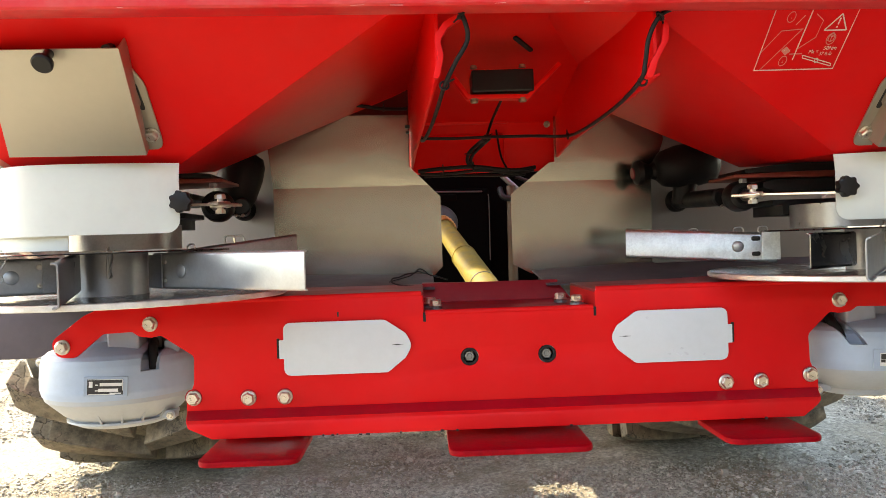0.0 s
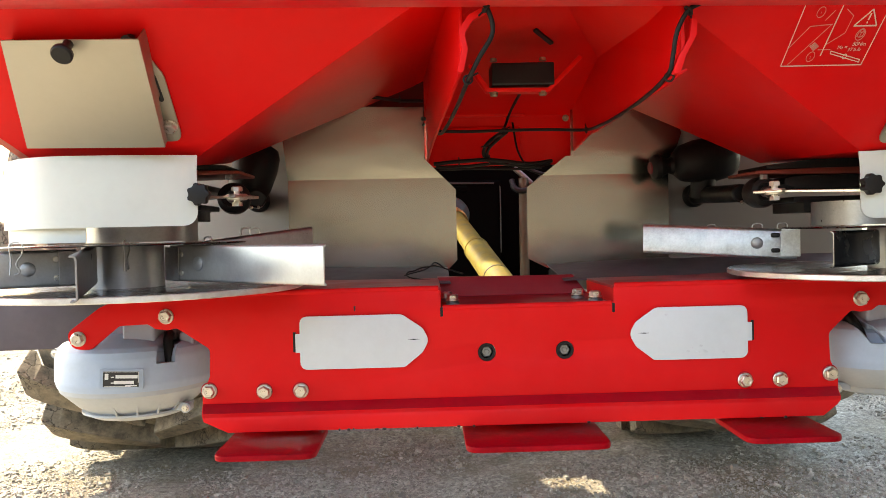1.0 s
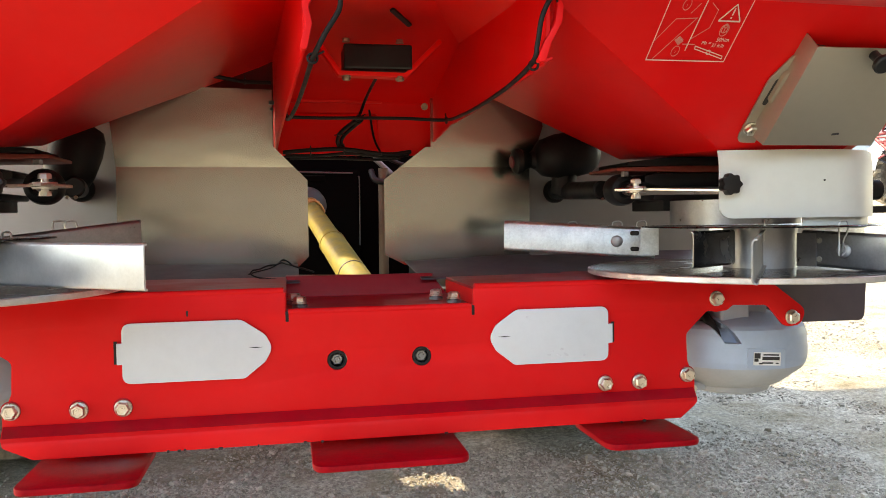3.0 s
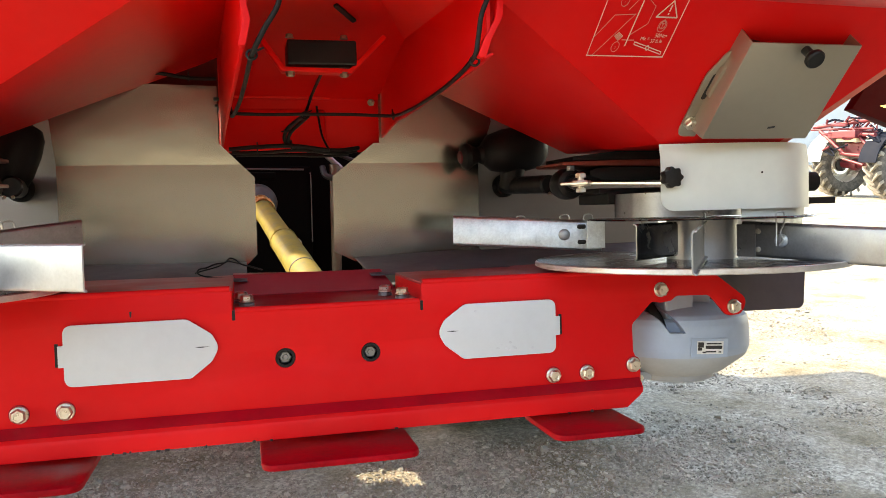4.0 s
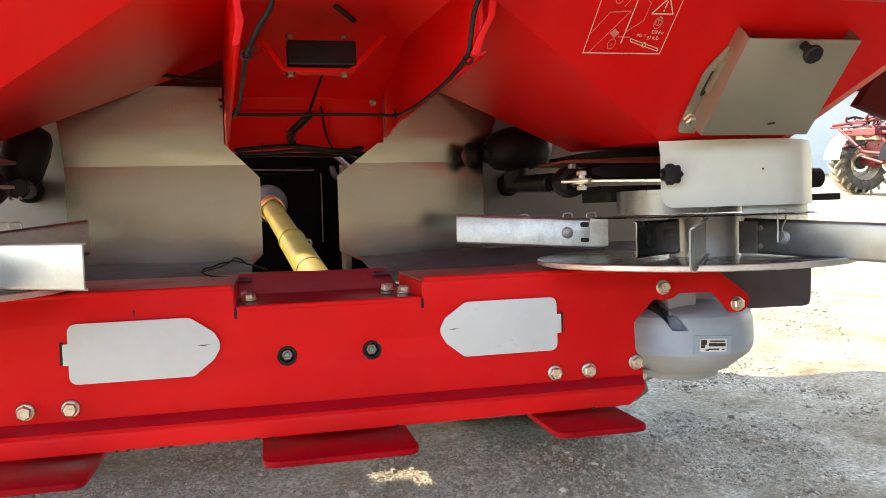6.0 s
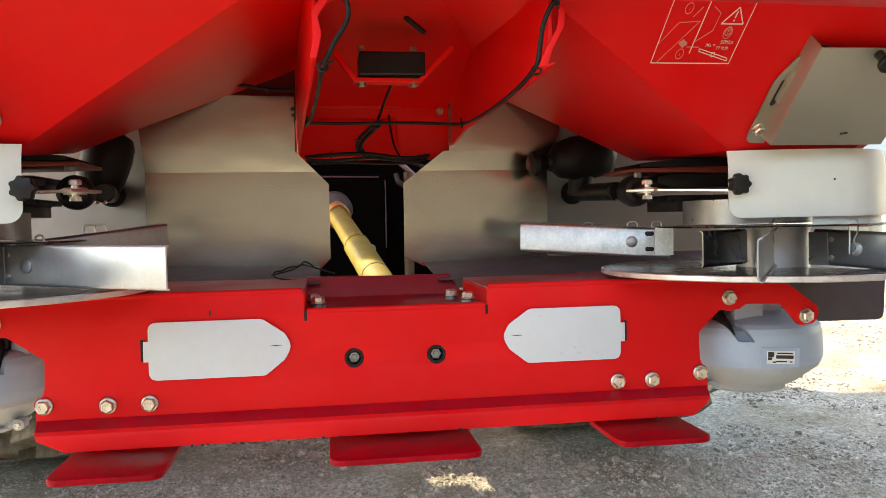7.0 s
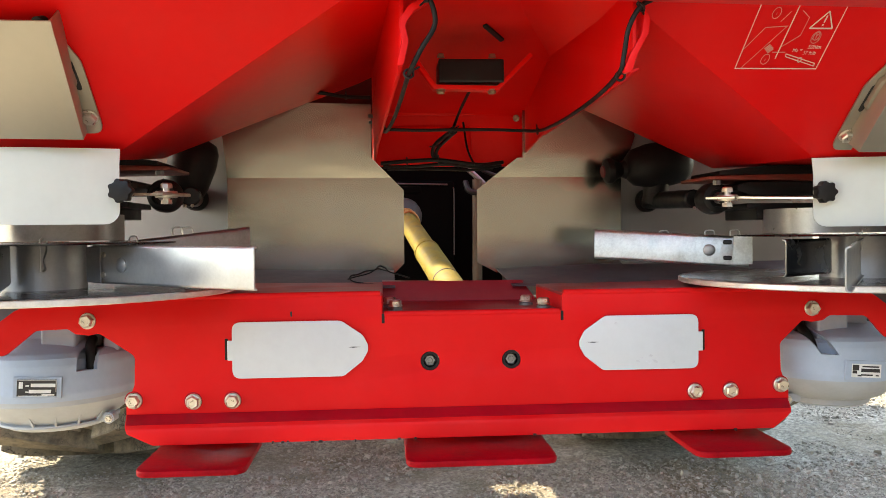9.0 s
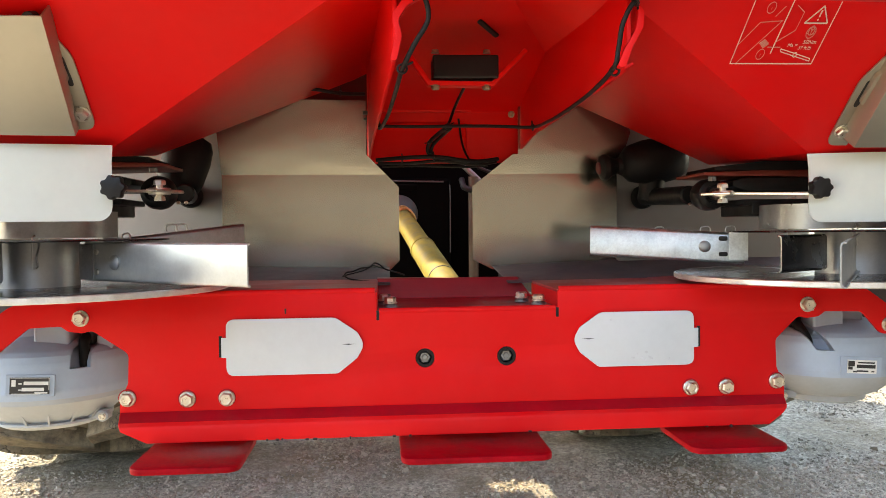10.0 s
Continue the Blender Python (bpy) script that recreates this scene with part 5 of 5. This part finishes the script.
# warning decal printed on the funnel's slope
def decal():
    def lay(x, z, w=0.0):
        return on_funnel(x, z, w + 0.0045)

    base = part("decal_frame", join(*[plate([(a[0] - 0.0006, a[1] - 0.0006), (c[0] + 0.0006, a[1] - 0.0006), (c[0] + 0.0006, c[1] + 0.0006), (a[0] - 0.0006, c[1] + 0.0006)], 0.0006, put=lay, bevel=0) for a, c in (((0.416, 1.151), (0.553, 1.151)), ((0.416, 1.151), (0.416, 1.26)), ((0.553, 1.151), (0.553, 1.26)), ((0.416, 1.26), (0.553, 1.26)))]), DECAL, hopper_r, "white-outlined tightening-torque decal on the red slope")

    def line(a, c, w=0.0004, m=DECAL_DIM, name="decal_line"):
        a, c = Vector(a), Vector(c)
        n = (c - a).orthogonal().normalized() * w
        part(name, plate([tuple(a - n), tuple(c - n), tuple(c + n), tuple(a + n)], 0.0006, put=lay, bevel=0), m, base)

    def ring(cx, cz, r, m=DECAL_DIM):
        part("decal_ring", plate(circle(cx, cz, r, 24), 0.0006, [circle(cx, cz, r - 0.0008, 24)], put=lay, bevel=0), m, base)

    line((0.4775, 1.255), (0.476, 1.164), 0.0008, DECAL)
    for pts in (((0.417, 1.175), (0.438, 1.202), (0.473, 1.204)), ((0.426, 1.152), (0.472, 1.204)), ((0.476, 1.178), (0.500, 1.193), (0.501, 1.214), (0.486, 1.222)), ((0.458, 1.209), (0.468, 1.221))):
        for a, c in zip(pts, pts[1:]):
            line(a, c)
    line((0.467, 1.172), (0.488, 1.172), 0.0005)
    ring(0.446, 1.219, 0.0068)
    ring(0.460, 1.163, 0.0068)
    part("decal_hatch", plate([(0.4505, 1.1765), (0.460, 1.1705), (0.4665, 1.176), (0.457, 1.182)], 0.0006, put=lay, bevel=0), DECAL_DIM, base)
    for k, (a, c) in enumerate((((0.509, 1.2015), (0.546, 1.2015)), ((0.546, 1.2015), (0.5285, 1.2215)), ((0.5285, 1.2215), (0.509, 1.2015)))):
        line(a, c, 0.0008, DECAL, "warning_triangle")
    line((0.5285, 1.2165), (0.5282, 1.2085), 0.0010, DECAL, "exclamation_stroke")
    line((0.5282, 1.2065), (0.5282, 1.2045), 0.0010, DECAL, "exclamation_dot")
    for dz, r in ((-0.001, 0.0075), (0.0005, 0.0052), (0.0042, 0.0030)):
        ring(0.527, 1.1915 + dz, r, DECAL_DIM)
    for dx in (-0.005, 0.0, 0.005):
        line((0.527 + dx, 1.188), (0.527 + dx * 0.8, 1.195), 0.0004)
    wrench = [(0.4905, 1.1700), (0.546, 1.1580), (0.547, 1.1545), (0.4915, 1.1665)]
    for a, c in zip(wrench, wrench[1:] + wrench[:1]):
        line(a, c, 0.00045, DECAL)
    ring(0.518, 1.1625, 0.0034, DECAL)
    for k in range(4):
        line((0.452 + 0.0025 * k, 1.1775 - 0.0013 * k), (0.4575 + 0.0025 * k, 1.1815 - 0.0013 * k), 0.0003, DECAL)
    for text, x, z, size in (("50Nm", 0.5215, 1.1765, 0.0088), ("37 ft.lb", 0.5175, 1.1695, 0.0078), ("Ma =", 0.4985, 1.1725, 0.0080), ("1", 0.4448, 1.2168, 0.005), ("2", 0.4586, 1.1608, 0.005)):
        cu = bpy.data.curves.new("lettering", "FONT")
        cu.body, cu.size = text, size
        tmp = bpy.data.objects.new("lettering", cu)
        me = bpy.data.meshes.new_from_object(tmp)
        for v in me.vertices:
            v.co = Vector(lay(x + v.co.x, z + v.co.y * 0.82, 0.0006))
        me.materials.clear()
        me.materials.append(DECAL if len(text) > 1 else DECAL_DIM)
        o = new("lettering", me)
        o.parent = base
        bpy.data.objects.remove(tmp)


decal()

# headstock that hangs on the tractor's lower links
part("headstock", join(box((0, 0.78, 0.66), (1.1, 0.07, 0.07), 0.006), box((-0.45, 0.78, 0.92), (0.07, 0.06, 0.55), 0.006), box((0.45, 0.78, 0.92), (0.07, 0.06, 0.55), 0.006), box((-0.47, 0.56, 0.68), (0.05, 0.42, 0.06), 0.004), box((0.47, 0.56, 0.68), (0.05, 0.42, 0.06), 0.004)), DARK, spreader, "dark headstock frame")

# ---- drive shaft ----
shaft = tagged(new("drive_shaft"), "yellow plastic-guarded drive shaft between tractor and spreader", "drive shaft")
shaft.matrix_world = MACHINE
def along(y):
    """The shaft's axis at depth y."""
    return Vector((0.019 - 0.108 * (y - 1.004), y, 0.755 + 0.228 * (y - 1.004)))


axis = along(2.0) - along(1.0)
part("guard_tube", rod(along(0.46), along(1.26), 0.0445, 28, bevel=0.003), YELLOW, shaft, "scuffed yellow plastic guard tube", smooth=40)
part("inner_guard", rod(along(1.23), along(1.80), 0.0395, 28), YELLOW, shaft, "dusty inner guard tube", smooth=40)
part("guard_lip", lathe([(0.040, 0), (0.0465, 0.002), (0.0465, 0.016), (0.040, 0.02)], 28, axis, along(1.25)), YELLOW, shaft, smooth=40)
wires = random.Random(4)
for k in range(5):
    ring_at, w = along(1.745 + 0.016 * k), axis.normalized()
    u = w.orthogonal().normalized()
    v = w.cross(u)
    part("clamp_wire", tube([ring_at + (0.044 + 0.004 * wires.random()) * (math.cos(a * 0.5236) * u + math.sin(a * 0.5236) * v) + w * wires.uniform(-0.012, 0.012) for a in range(13)], 0.0035, 6, 3), BRASS, shaft, "rusty wire clamp", smooth=60)
part("guard_cone", lathe([(0.040, 0), (0.052, 0.01), (0.072, 0.05), (0.076, 0.06), (0.076, 0.10), (0.068, 0.12), (0, 0.12)], 32, axis, along(1.81)), DARK, shaft, "dark plastic guard bell", smooth=40)
part("band", rod(along(0.893), along(0.900), 0.0455, 28), BLACK, shaft, smooth=40)

# ---- tractor ----
tractor = tagged(new("tractor"), "dark tractor with wide dusty lugged rear tyres carrying the spreader", "tractor")


def ag_tyre(center, radius, width, lugs, parent, material, lug_h=0.05, lug_material=None, lug_w=0.05):
    """A tractor tyre about the x axis, with two rows of slanting lugs."""
    w, r = width / 2, radius - lug_h
    t = part("tyre", lathe([(radius * 0.55, -w * 0.75), (radius * 0.68, -w * 0.98), (radius * 0.8, -w), (r * 0.92, -w * 0.93), (r * 0.97, -w * 0.72), (r, 0), (r * 0.97, w * 0.72), (r * 0.92, w * 0.93), (radius * 0.8, w), (radius * 0.68, w * 0.98), (radius * 0.55, w * 0.75)], 56, "x", (0, 0, 0)), material, parent, "dusty lugged tyre", Matrix.Translation(center), smooth=40)
    first = {}
    for i in range(lugs):
        for side in (-1, 1):
            a = 2 * math.pi * (i + (0.5 if side > 0 else 0)) / lugs
            m = Matrix.Rotation(a, 4, "X")
            if side not in first:
                rows = []
                for u in (0.0, 0.22, 0.45, 0.68, 0.85, 0.94, 1.0):
                    x = side * (w * 0.02 + w * u)
                    drop = 0.0 if u < 0.9 else (u - 0.9) * 0.35 * w
                    base = r - 0.012 if u < 0.9 else r - 0.08
                    half_w = lug_w + 0.02 * u
                    rows.append((x, 0.27 * radius * u, half_w, base, radius - drop))
                vs, fs = [], []
                for x, sw, hw, lo, hi in rows:
                    for dy, z in ((-hw * 1.15, lo), (-hw, hi), (hw, hi), (hw * 1.15, lo)):
                        ang = (sw + dy) / radius
                        vs.append((x, z * math.sin(ang), z * math.cos(ang)))
                for k in range(6):
                    fs += [(4 * k + j, 4 * k + j + 1, 4 * k + 5 + j, 4 * k + 4 + j) for j in range(3)]
                fs += [(0, 1, 2, 3), (24, 25, 26, 27)]
                first[side] = part("lug", quads(vs, fs, 0.0, 0.008), lug_material or material, t, "", m)
            else:
                again(first[side], m, t)
    part("rim", lathe([(radius * 0.18, -0.02), (radius * 0.3, 0.0), (radius * 0.46, -0.1), (radius * 0.5, w * 0.5), (radius * 0.56, w * 0.76), (radius * 0.58, w * 0.74), (radius * 0.56, -w * 0.7), (radius * 0.18, -w * 0.5)], 40, "x", (0, 0, 0)), RIM if material is not TYRE else DARK, t, smooth=30)
    part("wheel_hub", lathe([(0, 0.1), (radius * 0.12, 0.1), (radius * 0.2, 0.04), (radius * 0.2, -0.1), (0, -0.1)], 24, "x", (0, 0, 0)), DARK, t, smooth=30)
    return t


TR = 1.02
ag_tyre((-1.50, 2.78, TR), TR, 0.92, 19, tractor, TYRE, 0.085)
ag_tyre((1.30, 2.78, TR), TR, 0.92, 19, tractor, TYRE, 0.085)
# Unseen axle, gearbox and fenders are shaped to let a sun patch through.
part("axle", lathe([(0.2, -1.25), (0.2, -1.0), (0.045, -0.9), (0.045, 0.9), (0.2, 1.0), (0.2, 1.25)], 24, "x", (-0.1, 2.78, TR - 0.055)), DARK, tractor, smooth=40)
# Hidden block added under the axle to stop stray sun below it.
part("hitch_sun_block", box((-0.22, 2.8, 0.52), (0.66, 0.4, 0.5), 0.04), DARK, tractor, smooth=30)
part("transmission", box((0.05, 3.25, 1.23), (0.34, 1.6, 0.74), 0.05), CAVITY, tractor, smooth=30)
# Black backdrop added behind the shaft to keep the cavity dark.
part("rear_backdrop", box((0.0, 2.36, 1.33), (0.86, 0.12, 1.06), 0.03), CAVITY, tractor, smooth=30)
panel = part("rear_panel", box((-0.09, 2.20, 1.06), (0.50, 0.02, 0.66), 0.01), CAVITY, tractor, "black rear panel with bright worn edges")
part("panel_edge", rod((-0.34, 2.186, 1.385), (0.13, 2.186, 1.375), 0.004, 8), DIM, panel)
part("panel_edge", tube([(0.155, 2.186, 1.36), (0.16, 2.186, 1.33), (0.16, 2.186, 1.05)], 0.003, 8, 3), DIM, panel)
part("panel_plate", box((-0.17, 2.187, 1.30), (0.07, 0.004, 0.008), 0.001), GUN, panel)
part("eye_ring", lathe([(0.012, -0.004), (0.02, -0.004), (0.021, 0), (0.02, 0.004), (0.012, 0.004), (0.012, -0.004)], 20, "y", (0.09, 2.17, 1.05)), GUN, panel, smooth=40)
for x in (-0.47, 0.43):
    part("lift_arm", box((x, 1.55, 0.98), (0.06, 1.75, 0.10), 0.01, Matrix.Rotation(radians(-6), 3, "X")), DARK, tractor)
part("lift_rod", rod((0.235, 1.9, 0.7), (0.24, 1.95, 1.4), 0.021, 12), RUST, tractor, smooth=40)
part("top_link", rod((0.02, 2.25, 1.55), (0.0, 0.9, 1.55), 0.03, 12), DARK, tractor, smooth=40)
part("ram", rod((0.20, 1.95, 1.445), (0.275, 1.95, 1.375), 0.012, 14), GUN, tractor, smooth=40)
part("ram_hose", tube([(0.19, 1.96, 1.39), (0.20, 1.93, 1.355), (0.24, 1.92, 1.345), (0.29, 1.93, 1.37), (0.32, 1.95, 1.40)], 0.013, 10), BLACK, tractor, smooth=60)
part("hose", tube([(0.26, 1.96, 1.44), (0.31, 1.95, 1.42), (0.38, 1.95, 1.40)], 0.008, 8), BLACK, tractor, smooth=60)
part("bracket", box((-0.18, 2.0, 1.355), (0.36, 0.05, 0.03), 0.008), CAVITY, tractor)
for s in (-1, 1):
    arc = [(2.78 - (TR + 0.12) * math.cos(radians(a)), TR + (TR + 0.12) * math.sin(radians(a))) for a in range(50, 121, 10)]
    part("fender", fold([(-0.1 + s * 1.0, y, z) for y, z in arc], 0, 0, (s * 0.75, 0, 0), 0.02), DARK, tractor, smooth=40)
# Unseen cab; its visor and rear block are added to shade shaft and ground.
part("cab", join(box((-0.05, 4.1, 2.25), (1.74, 1.6, 1.4), 0.06), box((-0.05, 4.0, 3.0), (2.8, 2.0, 0.2), 0.05), box((-0.5, 2.7, 2.98), (1.9, 0.8, 0.1), 0.03), box((0.32, 2.8, 2.8), (1.2, 1.0, 1.15), 0.04)), DARK, tractor, smooth=30)
part("bonnet", box((-0.1, 5.6, 1.65), (1.0, 2.6, 1.0), 0.08), DARK, tractor, smooth=30)
for s in (-1, 1):
    ag_tyre((-0.1 + s * 1.15, 5.9, 0.76), 0.76, 0.6, 18, tractor, TYRE)

# ---- far machine and yard behind ----
FAR_TYRE = mat("far_tyre_rubber", (0.05, 0.045, 0.04), 0.75, var=0.2, scale=3.0, dust=0.8, dust_color=(0.34, 0.3, 0.24))
FAR_LUG = mat("dusty_tyre_lug", (0.28, 0.25, 0.2), 0.85, var=0.3, scale=6.0)
far = tagged(new("sprayer"), "red self-propelled crop sprayer with big lugged wheels parked across the yard", "sprayer")
for y in (19.5, 17.3):
    w = ag_tyre((0, 0, 0), 0.95, 0.55, 20, far, FAR_TYRE, 0.07, FAR_LUG, 0.026)
    w.matrix_basis = pose(17.7, y, 0.95, 0, 0, -90)
part("axle", rod((17.7, 17.2, 0.98), (17.7, 19.6, 0.98), 0.12, 16), FAR_RED, far, smooth=40)
part("chassis", join(box((18.8, 18.4, 1.85), (4.2, 1.1, 0.22), 0.03), box((17.3, 18.15, 1.42), (0.5, 1.0, 0.42), 0.05)), FAR_RED, far)
for a, c, r in (((16.9, 19.5, 1.97), (16.9, 18.44, 1.29), 0.06), ((16.9, 18.19, 2.04), (16.9, 17.5, 1.44), 0.05), ((16.9, 19.4, 1.88), (16.9, 17.3, 1.82), 0.06), ((16.9, 19.77, 2.09), (16.9, 17.3, 2.25), 0.06), ((16.9, 19.9, 2.02), (16.9, 17.4, 2.0), 0.035), ((16.95, 19.2, 1.9), (16.95, 18.9, 2.3), 0.03), ((16.95, 18.4, 1.85), (16.95, 18.0, 2.3), 0.03), ((16.9, 18.6, 1.3), (16.9, 17.5, 1.22), 0.05), ((16.9, 18.5, 1.15), (16.9, 17.7, 0.98), 0.04)):
    part("strut", rod(a, c, r, 10), FAR_RED, far, smooth=40)
part("hub_motor", lathe([(0, 0), (0.16, 0), (0.18, 0.04), (0.18, 0.2), (0.11, 0.24), (0.11, 0.42), (0, 0.42)], 20, (0, 1, 0), (17.7, 18.75, 0.97)), FAR_RED, far, "red wheel hub motor", smooth=40)
part("fender", fold([(17.7 + 1.06 * math.cos(radians(a)), 19.5 - 0.33, 0.95 + 1.06 * math.sin(radians(a))) for a in range(20, 185, 11)], 0, 0, (0, 0.66, 0), 0.03), FAR_WHITE, far, "white wheel fender", smooth=40)
part("fender", fold([(17.7 + 1.06 * math.cos(radians(a)), 17.3 - 0.33, 0.95 + 1.06 * math.sin(radians(a))) for a in range(20, 185, 11)], 0, 0, (0, 0.66, 0), 0.03), FAR_BLUE, far, "dark wheel fender", smooth=40)
part("tank", box((20.4, 18.6, 2.75), (2.2, 1.6, 1.2), 0.2, segs=4), FAR_WHITE, far, "pale liquid tank", smooth=40)
part("valve_box", box((16.95, 18.3, 1.735), (0.3, 0.78, 0.2), 0.02), FAR_CREAM, far, "cream valve box")
part("warning_board", box((17.0, 17.0, 2.6), (0.1, 0.5, 0.35), 0.01), FAR_YELLOW, far, "yellow board")
rnd = random.Random(11)
for k in range(40):
    a = Vector((rnd.uniform(16.5, 17.2), rnd.uniform(17.0, 19.0), rnd.uniform(1.75, 2.35) if k < 28 else rnd.uniform(1.0, 1.5)))
    part("hose", tube([a, a + Vector((0.1, rnd.uniform(-0.4, 0.4), rnd.uniform(-0.3, 0.1))), a + Vector((0.2, rnd.uniform(-0.7, 0.7), rnd.uniform(-0.2, 0.3)))], rnd.uniform(0.012, 0.035), 6, 4), rnd.choice((FAR_RED, FAR_RED, FAR_BLUE, FAR_WHITE, FAR_BLUE)), far)
shed = tagged(new("storage_shed"), "pale grey metal-clad storage shed across the yard", "shed")
part("wall", box((26, 40, 2.2), (40, 8, 4.4), 0.02), mat("blue_grey_cladding", (0.36, 0.40, 0.44), 0.5, var=0.1, scale=0.6), shed)
part("roof", box((26, 40, 4.5), (41, 9, 0.25), 0.03), FAR_BLUE, shed)

# unseen dark walls, added behind and beside the camera to dim light and reflections
wall = part("backdrop_south", box((0, -14.5, 2.9), (60, 0.4, 5.8), 0.02), mat("dark_backdrop", (0.075, 0.068, 0.06), 0.85, var=0.25, scale=0.8, bump=0.3, bump_scale=20))
tagged(part("backdrop_east", box((2.75, -6.95, 2.2), (0.4, 14.5, 4.4), 0.02), wall.data.materials[0]), "unseen dark wall added beside the yard to dim light from the right", "wall", kind="structure")
tagged(wall, "unseen dark wall added behind the camera to shape reflections", "wall", kind="structure")
